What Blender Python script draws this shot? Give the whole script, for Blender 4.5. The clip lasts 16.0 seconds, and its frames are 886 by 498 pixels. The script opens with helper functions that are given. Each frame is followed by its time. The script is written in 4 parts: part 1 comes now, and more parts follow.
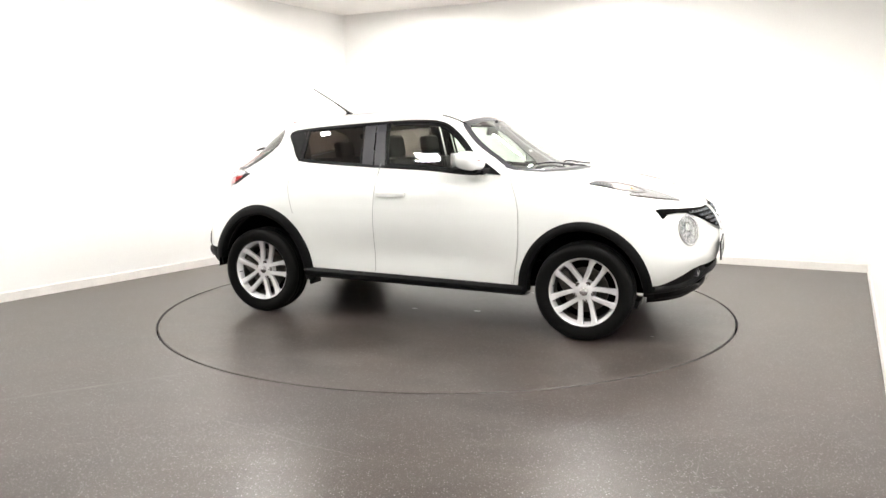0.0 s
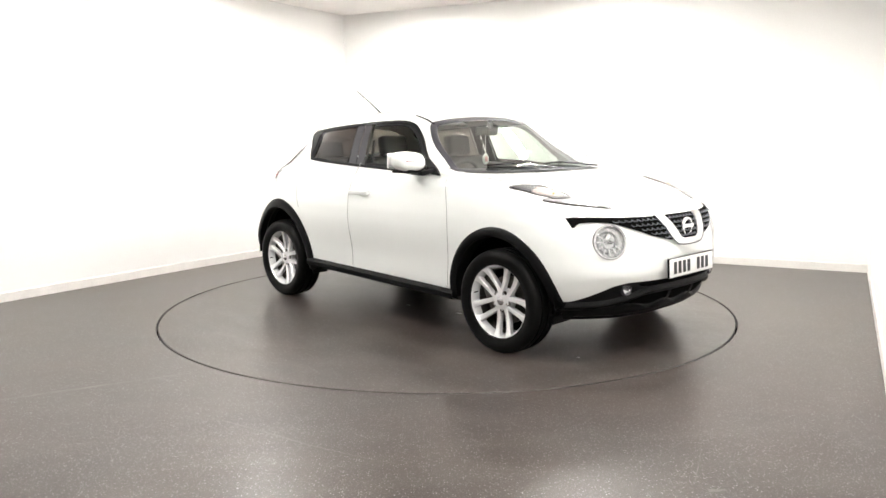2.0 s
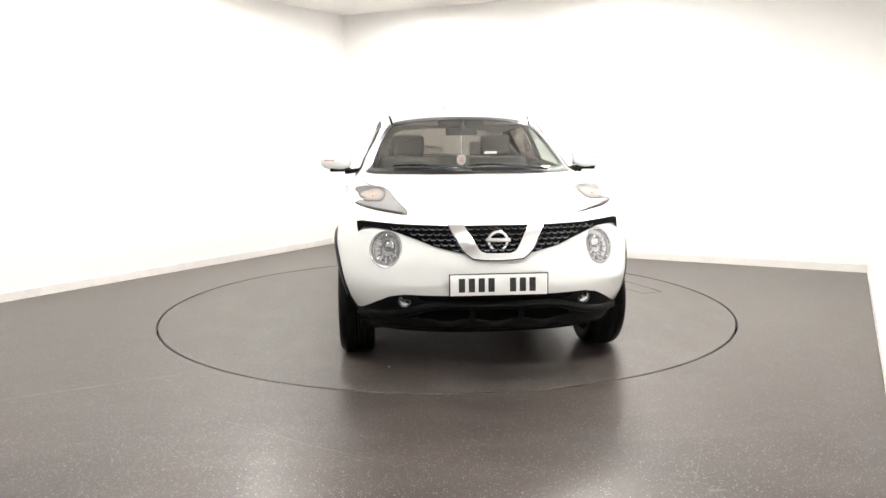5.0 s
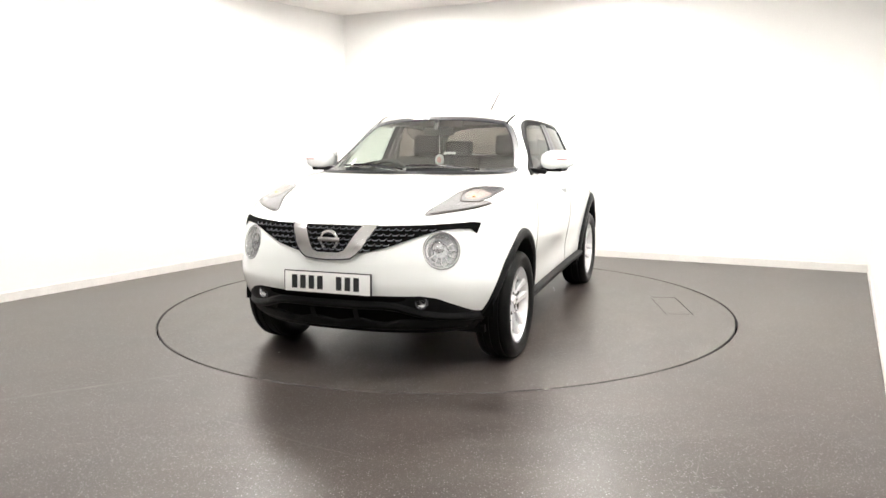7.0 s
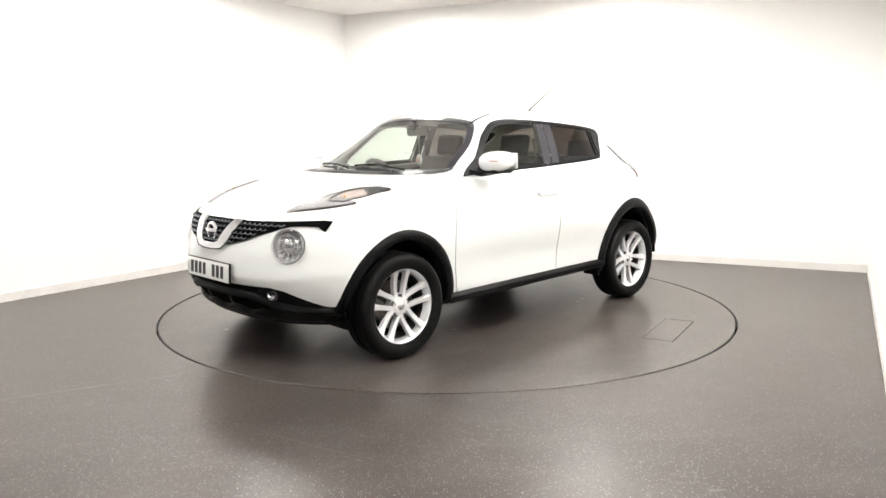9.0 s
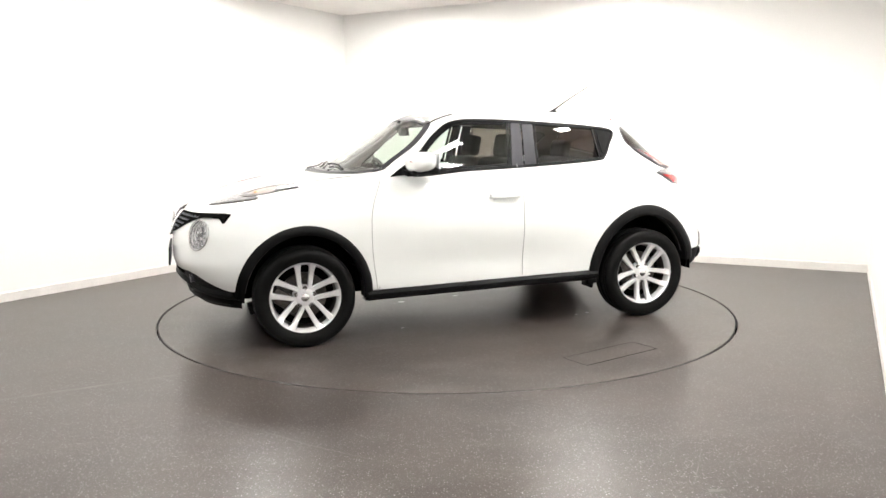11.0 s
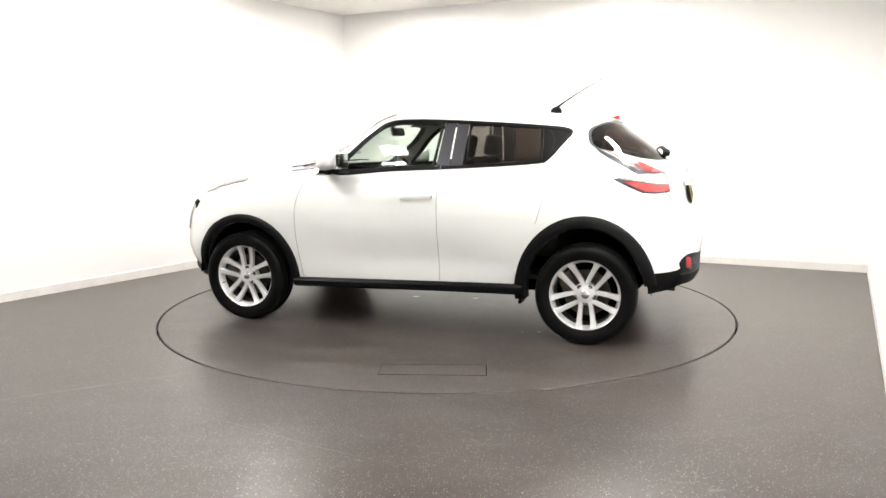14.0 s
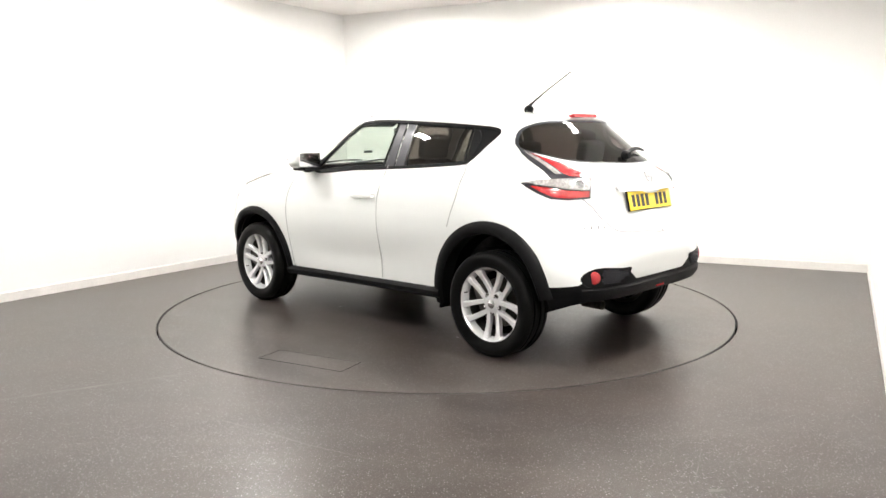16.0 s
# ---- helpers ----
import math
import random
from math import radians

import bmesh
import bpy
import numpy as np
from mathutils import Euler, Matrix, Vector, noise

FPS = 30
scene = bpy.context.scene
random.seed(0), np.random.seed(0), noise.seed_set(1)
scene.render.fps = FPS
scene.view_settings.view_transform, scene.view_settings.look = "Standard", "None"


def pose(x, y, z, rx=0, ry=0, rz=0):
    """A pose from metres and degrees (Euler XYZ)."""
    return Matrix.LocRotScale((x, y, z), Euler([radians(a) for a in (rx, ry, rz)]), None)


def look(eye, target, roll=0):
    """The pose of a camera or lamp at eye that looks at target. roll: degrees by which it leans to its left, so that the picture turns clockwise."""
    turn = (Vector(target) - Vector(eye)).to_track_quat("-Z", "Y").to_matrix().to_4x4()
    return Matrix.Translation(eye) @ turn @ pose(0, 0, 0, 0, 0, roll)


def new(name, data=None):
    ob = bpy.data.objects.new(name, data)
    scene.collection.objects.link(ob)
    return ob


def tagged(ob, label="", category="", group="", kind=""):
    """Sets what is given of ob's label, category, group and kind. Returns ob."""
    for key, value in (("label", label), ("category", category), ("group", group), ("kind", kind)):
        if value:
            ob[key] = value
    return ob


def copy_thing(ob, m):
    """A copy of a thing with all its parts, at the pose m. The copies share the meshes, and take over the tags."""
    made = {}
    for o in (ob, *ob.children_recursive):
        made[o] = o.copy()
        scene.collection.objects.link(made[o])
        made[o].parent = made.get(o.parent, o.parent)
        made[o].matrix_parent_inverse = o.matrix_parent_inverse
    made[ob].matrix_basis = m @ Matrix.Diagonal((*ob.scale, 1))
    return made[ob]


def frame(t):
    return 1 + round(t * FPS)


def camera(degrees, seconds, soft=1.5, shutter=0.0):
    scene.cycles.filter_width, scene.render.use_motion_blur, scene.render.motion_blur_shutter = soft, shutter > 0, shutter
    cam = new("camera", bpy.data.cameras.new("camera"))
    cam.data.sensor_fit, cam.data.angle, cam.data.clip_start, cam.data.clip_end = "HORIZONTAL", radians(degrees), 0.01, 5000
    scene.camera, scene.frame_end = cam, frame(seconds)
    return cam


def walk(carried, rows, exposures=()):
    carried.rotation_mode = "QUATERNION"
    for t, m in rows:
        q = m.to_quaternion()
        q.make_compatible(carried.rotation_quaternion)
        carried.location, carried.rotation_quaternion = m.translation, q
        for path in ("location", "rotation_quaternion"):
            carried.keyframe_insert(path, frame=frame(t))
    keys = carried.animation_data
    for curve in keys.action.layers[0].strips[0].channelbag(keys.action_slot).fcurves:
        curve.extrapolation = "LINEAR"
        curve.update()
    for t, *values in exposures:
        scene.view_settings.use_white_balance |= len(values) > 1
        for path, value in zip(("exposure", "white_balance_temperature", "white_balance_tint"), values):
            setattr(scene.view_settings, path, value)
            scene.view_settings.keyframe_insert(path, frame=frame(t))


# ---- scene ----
CAM_AT = (0.0, -6.047, 1.329)
CAM_TO = (-0.00379, -5.05756, 1.18489)
cam = camera(60.75, 16.0)
walk(cam, [(0, look(CAM_AT, CAM_TO, -0.43)), (16.0, look(CAM_AT, CAM_TO, -0.43))])

# ---- light ----
world = bpy.data.worlds.new("room_world")
scene.world = world
world.use_nodes = True
world.node_tree.nodes["Background"].inputs[0].default_value = (0.9, 0.92, 1.0, 1)
world.node_tree.nodes["Background"].inputs[1].default_value = 0.02
PANEL_POWER = 208.0
scene.view_settings.exposure = 0.0


# ---- materials ----
def mat(name, color, rough=0.5, metal=0.0, coat=0.0, grain=0.0, grain_scale=60.0, stain=0.0, stain_scale=2.0,
        bump=0.0, transmission=0.0, ior=1.5, emit=0.0, alpha=1.0, rough_var=0.0):
    m = bpy.data.materials.new(name)
    m.use_nodes = True
    nt = m.node_tree
    b = nt.nodes["Principled BSDF"]
    b.inputs["Base Color"].default_value = (*color, 1)
    b.inputs["Roughness"].default_value = rough
    b.inputs["Metallic"].default_value = metal
    b.inputs["Coat Weight"].default_value = coat
    b.inputs["Coat Roughness"].default_value = 0.04
    b.inputs["Transmission Weight"].default_value = transmission
    b.inputs["IOR"].default_value = ior
    b.inputs["Alpha"].default_value = alpha
    if emit:
        b.inputs["Emission Color"].default_value = (*color, 1)
        b.inputs["Emission Strength"].default_value = emit
    if grain or stain or bump or rough_var:
        co = nt.nodes.new("ShaderNodeTexCoord")
        fine = nt.nodes.new("ShaderNodeTexNoise")
        fine.inputs["Scale"].default_value = grain_scale
        fine.inputs["Detail"].default_value = 4
        big = nt.nodes.new("ShaderNodeTexNoise")
        big.inputs["Scale"].default_value = stain_scale
        big.inputs["Detail"].default_value = 5
        for n in (fine, big):
            nt.links.new(co.outputs["Object"], n.inputs["Vector"])
        last = None
        for n, amount in ((fine, grain), (big, stain)):
            if not amount:
                continue
            ramp = nt.nodes.new("ShaderNodeMapRange")
            ramp.inputs["From Min"].default_value, ramp.inputs["From Max"].default_value = 0.3, 0.7
            ramp.inputs["To Min"].default_value, ramp.inputs["To Max"].default_value = 1 - amount, 1 + amount
            nt.links.new(n.outputs["Fac"], ramp.inputs["Value"])
            mix = nt.nodes.new("ShaderNodeMix")
            mix.data_type, mix.blend_type = "RGBA", "MULTIPLY"
            mix.inputs["Factor"].default_value = 1
            mix.inputs["A"].default_value = (*color, 1)
            if last:
                nt.links.new(last, mix.inputs["A"])
            nt.links.new(ramp.outputs["Result"], mix.inputs["B"])
            last = mix.outputs["Result"]
        if last:
            nt.links.new(last, b.inputs["Base Color"])
        if rough_var:
            rr = nt.nodes.new("ShaderNodeMapRange")
            rr.inputs["From Min"].default_value, rr.inputs["From Max"].default_value = 0.3, 0.7
            rr.inputs["To Min"].default_value, rr.inputs["To Max"].default_value = max(0.02, rough - rough_var), rough + rough_var
            nt.links.new(big.outputs["Fac"], rr.inputs["Value"])
            nt.links.new(rr.outputs["Result"], b.inputs["Roughness"])
        if bump:
            bp = nt.nodes.new("ShaderNodeBump")
            bp.inputs["Strength"].default_value = bump
            bp.inputs["Distance"].default_value = 0.002
            nt.links.new(fine.outputs["Fac"], bp.inputs["Height"])
            nt.links.new(bp.outputs["Normal"], b.inputs["Normal"])
    return m


def floor_material(name, dirt):
    """Dark vinyl safety flooring: pale chips, dust film, rubbed and smeared patches."""
    m = mat(name, (0.043, 0.033, 0.028), rough=0.3, ior=1.42)
    nt = m.node_tree
    b = nt.nodes["Principled BSDF"]
    co = nt.nodes.new("ShaderNodeTexCoord")

    def tex(kind, scale, stretch=None, **more):
        n = nt.nodes.new(kind)
        n.inputs["Scale"].default_value = scale
        for k, v in more.items():
            n.inputs[k].default_value = v
        src = co.outputs["Object"]
        if stretch:
            mp = nt.nodes.new("ShaderNodeMapping")
            mp.inputs["Rotation"].default_value = (0, 0, radians(stretch[0]))
            mp.inputs["Scale"].default_value = (1, stretch[1], 1)
            nt.links.new(src, mp.inputs["Vector"])
            src = mp.outputs["Vector"]
        nt.links.new(src, n.inputs["Vector"])
        return n

    def ramp(src, a, z, lo, hi):
        n = nt.nodes.new("ShaderNodeMapRange")
        for k, v in zip(("From Min", "From Max", "To Min", "To Max"), (a, z, lo, hi)):
            n.inputs[k].default_value = v
        nt.links.new(src, n.inputs["Value"])
        return n.outputs["Result"]

    def mix(kind, fac, a, z):
        n = nt.nodes.new("ShaderNodeMix")
        n.data_type, n.blend_type = "RGBA", kind
        for sock, v in (("Factor", fac), ("A", a), ("B", z)):
            if isinstance(v, (int, float)):
                n.inputs[sock].default_value = v if sock == "Factor" else (v, v, v, 1)
            elif isinstance(v, tuple):
                n.inputs[sock].default_value = (*v, 1)
            else:
                nt.links.new(v, n.inputs[sock])
        return n.outputs["Result"]

    def calc(op, a, z):
        n = nt.nodes.new("ShaderNodeMath")
        n.operation = op
        for k, v in enumerate((a, z)):
            if isinstance(v, (int, float)):
                n.inputs[k].default_value = v
            else:
                nt.links.new(v, n.inputs[k])
        return n.outputs[0]

    def chips(scale, lo, hi, share, most):
        v = tex("ShaderNodeTexVoronoi", scale)
        tone = nt.nodes.new("ShaderNodeSeparateColor")
        nt.links.new(v.outputs["Color"], tone.inputs[0])
        return calc("MULTIPLY", ramp(v.outputs["Distance"], lo, hi, 1, 0), ramp(tone.outputs[0], share, share + 0.25, 0, most))

    wear = tex("ShaderNodeTexNoise", 1.1, Detail=3.0, Roughness=0.5).outputs["Fac"]
    smear = tex("ShaderNodeTexNoise", 1.7, (24, 2.6), Detail=3.0, Distortion=0.3, Roughness=0.5).outputs["Fac"]
    rub = tex("ShaderNodeTexNoise", 2.6, (-35, 1.8), Detail=3.5, Distortion=0.3, Roughness=0.5).outputs["Fac"]
    mottle = tex("ShaderNodeTexNoise", 75.0, Detail=4.0, Roughness=0.75).outputs["Fac"]
    base = mix("MULTIPLY", 1.0, (0.043, 0.033, 0.028), ramp(wear, 0.3, 0.7, 0.8, 1.2))
    base = mix("MULTIPLY", 1.0, base, ramp(smear, 0.2, 0.8, 1 - 0.6 * dirt, 1 + 0.7 * dirt))
    base = mix("MULTIPLY", 1.0, base, ramp(mottle, 0.3, 0.7, 0.6, 1.4))
    base = mix("MIX", ramp(rub, 0.42, 0.85, 0, 0.8 * dirt), base, (0.135, 0.124, 0.112))
    base = mix("MIX", chips(95.0, 0.14, 0.34, 0.55, 0.95), base, (0.30, 0.292, 0.305))
    base = mix("MIX", chips(190.0, 0.15, 0.40, 0.50, 0.9), base, (0.19, 0.182, 0.185))
    nt.links.new(base, b.inputs["Base Color"])
    gloss = calc("ADD", ramp(wear, 0.25, 0.75, 0.290, 0.315), ramp(smear, 0.25, 0.75, 0.0, 0.07 * dirt))
    gloss = calc("ADD", gloss, ramp(rub, 0.35, 0.85, 0.0, 0.05 * dirt))
    nt.links.new(gloss, b.inputs["Roughness"])
    bp = nt.nodes.new("ShaderNodeBump")
    bp.inputs["Strength"].default_value = 0.2
    bp.inputs["Distance"].default_value = 0.0015
    nt.links.new(tex("ShaderNodeTexNoise", 130.0, Detail=3.0).outputs["Fac"], bp.inputs["Height"])
    nt.links.new(bp.outputs["Normal"], b.inputs["Normal"])
    return m


FLOOR = floor_material("speckled_vinyl", 0.3)
DISC = floor_material("smeared_speckled_vinyl", 0.6)
WALL = mat("white_wall_paint", (0.91, 0.90, 0.885), 0.7, grain=0.015, grain_scale=90, stain=0.02, stain_scale=1.2, bump=0.08)
CEIL = mat("ceiling_paint", (0.92, 0.885, 0.855), 0.8, grain=0.02, stain=0.03, bump=0.1)
SKIRT = mat("skirting_paint", (0.80, 0.77, 0.74), 0.45, grain=0.03, stain=0.05, stain_scale=5)
# Near-black colour carries the deep shade of joints, recesses and the underside.
GAP = mat("joint_and_recess_shade", (0.004, 0.004, 0.004), 0.9, ior=1.1)
EDGE = mat("worn_edge_strip", (0.07, 0.064, 0.06), 0.45, grain=0.3, grain_scale=30, stain=0.4, stain_scale=3)
LAMP = mat("lamp_diffuser", (1.0, 0.98, 0.94), 0.5, emit=PANEL_POWER)
PAINT = mat("white_car_paint", (0.85, 0.865, 0.85), 0.3, coat=1.0, stain=0.012, stain_scale=3)
BLACK = mat("black_grained_plastic", (0.0055, 0.0055, 0.006), 0.48, ior=1.22, grain=0.25, grain_scale=400, stain=0.12, bump=0.25)
GLOSS = mat("gloss_black_trim", (0.026, 0.026, 0.034), 0.32, coat=0.15, stain=0.1, stain_scale=8)
RUBBER = mat("tyre_rubber", (0.005, 0.005, 0.005), 0.42, ior=1.2, grain=0.2, grain_scale=150, stain=0.2, stain_scale=9, bump=0.2)
ALLOY = mat("silver_alloy", (0.83, 0.83, 0.84), 0.26, metal=0.45, grain=0.04, grain_scale=200, stain=0.06, stain_scale=12)
DARKMETAL = mat("dark_brake_metal", (0.075, 0.068, 0.062), 0.45, metal=0.9, grain=0.25, stain=0.3, stain_scale=14)
CHROME = mat("chrome", (0.85, 0.85, 0.86), 0.08, metal=1.0, stain=0.03, stain_scale=15)
SATIN = mat("satin_chrome", (0.78, 0.78, 0.79), 0.2, metal=1.0, stain=0.06)


def pane(name, tint, ior=1.5, rough=0.0):
    """Thin sheet of glass: tinted transmission with a mirror gloss."""
    m = bpy.data.materials.new(name)
    m.use_nodes = True
    nt = m.node_tree
    nt.nodes.clear()
    out = nt.nodes.new("ShaderNodeOutputMaterial")
    mix = nt.nodes.new("ShaderNodeMixShader")
    clear = nt.nodes.new("ShaderNodeBsdfTransparent")
    clear.inputs["Color"].default_value = (*tint, 1)
    gloss = nt.nodes.new("ShaderNodeBsdfGlossy")
    gloss.inputs["Roughness"].default_value = rough
    f0 = ((ior - 1) / (ior + 1)) ** 2 * 1.8
    face = nt.nodes.new("ShaderNodeLayerWeight")
    face.inputs["Blend"].default_value = 0.5
    steep = nt.nodes.new("ShaderNodeMath")
    steep.operation = "POWER"
    steep.inputs[1].default_value = 5.0
    nt.links.new(face.outputs["Facing"], steep.inputs[0])
    rise = nt.nodes.new("ShaderNodeMath")
    rise.operation = "MULTIPLY_ADD"
    rise.inputs[1].default_value, rise.inputs[2].default_value = 1 - f0, f0
    nt.links.new(steep.outputs[0], rise.inputs[0])
    nt.links.new(rise.outputs[0], mix.inputs[0])
    nt.links.new(clear.outputs[0], mix.inputs[1])
    nt.links.new(gloss.outputs[0], mix.inputs[2])
    nt.links.new(mix.outputs[0], out.inputs["Surface"])
    return m


GLASS = pane("clear_tinted_glass", (0.78, 0.85, 0.79), 1.42)
SCREENGLASS = pane("laminated_screen_glass", (0.88, 0.94, 0.89), 1.95)
PRIVACY = pane("privacy_glass", (0.17, 0.145, 0.13), 1.45)
LENS = pane("clear_lamp_lens", (0.97, 0.97, 0.97), 1.45)
CLEARLENS = mat("clear_ribbed_lens", (0.56, 0.54, 0.54), 0.12, metal=0.5, coat=0.6, grain=0.3, grain_scale=70, stain=0.2, stain_scale=25)
REDLENS = mat("red_lamp_lens", (0.42, 0.022, 0.026), 0.2, coat=0.7, grain=0.12, grain_scale=120, stain=0.1, stain_scale=12)
PINKLENS = mat("pale_lamp_lens", (0.55, 0.30, 0.29), 0.15, coat=1.0, grain=0.15, grain_scale=110)
INDICATOR = mat("pale_indicator_reflector", (0.66, 0.56, 0.52), 0.2, metal=0.3, grain=0.3, grain_scale=90, stain=0.2, stain_scale=30)
AMBER = mat("amber_bulb", (0.75, 0.42, 0.2), 0.3, stain=0.1)
LAMPBASE = mat("bright_lamp_base", (0.64, 0.64, 0.66), 0.2, metal=0.6, grain=0.1, grain_scale=80, stain=0.1, stain_scale=18)
REFLECTOR = mat("lamp_reflector", (0.74, 0.75, 0.77), 0.16, metal=0.75, grain=0.1, grain_scale=80)
SEAT = mat("charcoal_seat_cloth", (0.035, 0.034, 0.035), 0.9, grain=0.3, grain_scale=300, stain=0.15, stain_scale=6, bump=0.3)
CABIN = mat("dark_cabin_plastic", (0.04, 0.04, 0.041), 0.6, grain=0.15, grain_scale=200, stain=0.1, bump=0.15)
LINING = mat("grey_headlining", (0.42, 0.41, 0.39), 0.9, grain=0.08, grain_scale=200, stain=0.05)
PLATE_W = mat("white_plate", (0.82, 0.82, 0.80), 0.35, coat=0.3, stain=0.05, stain_scale=10)
PLATE_Y = mat("yellow_plate", (0.85, 0.60, 0.03), 0.35, coat=0.3, stain=0.05, stain_scale=10)
INK = mat("black_plate_ink", (0.012, 0.012, 0.013), 0.45, stain=0.1)
SEAM = mat("panel_gap", (0.34, 0.34, 0.34), 0.8, stain=0.1)
PINK = mat("pink_charm", (0.75, 0.42, 0.40), 0.4, stain=0.15, stain_scale=60)
TANKWHITE = mat("white_plastic", (0.75, 0.75, 0.74), 0.4, stain=0.05)


# ---- mesh helpers ----
def mesh_ob(name, verts, faces, material, parent=None, label="", smooth=True):
    me = bpy.data.meshes.new(name)
    me.from_pydata([tuple(map(float, v)) for v in verts], [], [tuple(f) for f in faces])
    me.validate()
    me.update()
    if smooth:
        me.shade_smooth()
        me.set_sharp_from_angle(angle=radians(38))
    me.materials.append(material)
    ob = new(name, me)
    if parent:
        ob.parent = parent
    if label:
        tagged(ob, label)
    return ob


def part(name, bm, material, parent=None, label="", smooth=True):
    bmesh.ops.recalc_face_normals(bm, faces=bm.faces[:])
    me = bpy.data.meshes.new(name)
    bm.to_mesh(me)
    bm.free()
    if smooth:
        me.shade_smooth()
        me.set_sharp_from_angle(angle=radians(35))
    me.materials.append(material)
    ob = new(name, me)
    if parent:
        ob.parent = parent
    if label:
        tagged(ob, label)
    return ob


def box(sx, sy, sz, bevel=0.01, at=(0, 0, 0), turn=(0, 0, 0), seg=2, bm=None, taper=1.0):
    bm = bm or bmesh.new()
    made = bmesh.ops.create_cube(bm, size=1)["verts"]
    for v in made:
        k = taper if v.co.z > 0 else 1.0
        v.co = Vector((v.co.x * sx * k, v.co.y * sy * k, v.co.z * sz))
    if bevel:
        edges = list({e for v in made for e in v.link_edges})
        res = bmesh.ops.bevel(bm, geom=edges, offset=bevel, segments=seg, affect="EDGES", profile=0.6)
        made = list({v for f in res["faces"] for v in f.verts} | {v for v in made if v.is_valid})
    bmesh.ops.transform(bm, matrix=pose(*at, *turn), verts=made)
    return bm


def lathe(profile, n=48, bm=None, m=None, arc=360.0):
    """profile of (radius, along); the axis is y."""
    bm = bm or bmesh.new()
    rings = []
    count = n if arc >= 360 else n + 1
    for i in range(count):
        a = radians(arc) * i / n
        rings.append([bm.verts.new(((m or Matrix()) @ Vector((r * math.cos(a), h, r * math.sin(a))))) for r, h in profile])
    for i in range(n):
        p, q = rings[i], rings[(i + 1) % count]
        for j in range(len(profile) - 1):
            if profile[j][0] == 0 and profile[j + 1][0] == 0:
                continue
            bm.faces.new((p[j], p[j + 1], q[j + 1], q[j]))
    bmesh.ops.remove_doubles(bm, verts=bm.verts[:], dist=1e-5)
    return bm


def tube(points, radius, n=8, bm=None, closed=False):
    bm = bm or bmesh.new()
    pts = [Vector(p) for p in points]
    rings = []
    for i, p in enumerate(pts):
        if closed:
            d = pts[(i + 1) % len(pts)] - pts[i - 1]
        else:
            d = pts[min(i + 1, len(pts) - 1)] - pts[max(i - 1, 0)]
        d.normalize()
        side = d.cross(Vector((0, 0, 1)))
        if side.length < 1e-3:
            side = d.cross(Vector((1, 0, 0)))
        side.normalize()
        up = side.cross(d)
        r = radius[i] if isinstance(radius, (list, tuple)) else radius
        rings.append([bm.verts.new(p + r * (math.cos(2 * math.pi * k / n) * side + math.sin(2 * math.pi * k / n) * up)) for k in range(n)])
    last = len(pts) if closed else len(pts) - 1
    for i in range(last):
        a, b = rings[i], rings[(i + 1) % len(pts)]
        for k in range(n):
            bm.faces.new((a[k], a[(k + 1) % n], b[(k + 1) % n], b[k]))
    if not closed:
        bm.faces.new(rings[0])
        bm.faces.new(rings[-1])
    return bm


# ---- room ----
CORNER_L = (-1.286, 3.912)     # left and back wall meet
CORNER_R = (4.141, 1.262)      # back and right wall meet
END_L = (-7.35, -5.42)         # far ends of the side walls, behind the camera
END_R = (-0.95, -8.47)
ROOM_H = 2.895


def wall(name, a, b, height=3.2):
    a, b = Vector((*a, 0)), Vector((*b, 0))
    d = (b - a).normalized()
    out = Vector((d.y, -d.x, 0))
    th = 0.12
    n = 24
    verts, faces = [], []
    for off in (0.0, th):
        for i in range(n + 1):
            p = a + (b - a) * i / n + out * off
            verts += [(p.x, p.y, -0.02), (p.x, p.y, height)]
    w = 2 * (n + 1)
    for i in range(n):
        j = 2 * i
        faces += [(j, j + 2, j + 3, j + 1)[::-1], (w + j + 2, w + j, w + j + 1, w + j + 3)[::-1], (j + 1, j + 3, w + j + 3, w + j + 1)]
    faces += [(0, 1, w + 1, w), (2 * n, w + 2 * n, w + 2 * n + 1, 2 * n + 1)]
    ob = mesh_ob(name, verts, faces, WALL, smooth=False)
    tagged(ob, "plain white painted wall of the photo room", "wall", kind="structure")
    # skirting board with a rounded top
    sk_h, sk_t = 0.085, 0.012
    prof = [(0.0, 0.0), (sk_t, 0.0), (sk_t, sk_h - 0.01), (sk_t * 0.6, sk_h - 0.002), (0.0, sk_h)]
    verts, faces = [], []
    for p in (a, b):
        for o, z in prof:
            q = p - out * (o + 0.002)
            verts.append((q.x, q.y, z))
    k = len(prof)
    for j in range(k - 1):
        faces.append((j, j + 1, k + j + 1, k + j))
    sk = mesh_ob("baseboard", verts, faces, SKIRT, smooth=False)
    tagged(sk, "low white skirting board along the wall", "baseboard", kind="structure")
    return ob


wall("wall_west", CORNER_L, END_L)
wall("wall_north", CORNER_R, CORNER_L)
wall("wall_east", END_R, CORNER_R)
# Unseen wall, added to close the room behind the camera.
wall("unseen_wall_south", END_L, END_R)

TABLE_R = 2.206


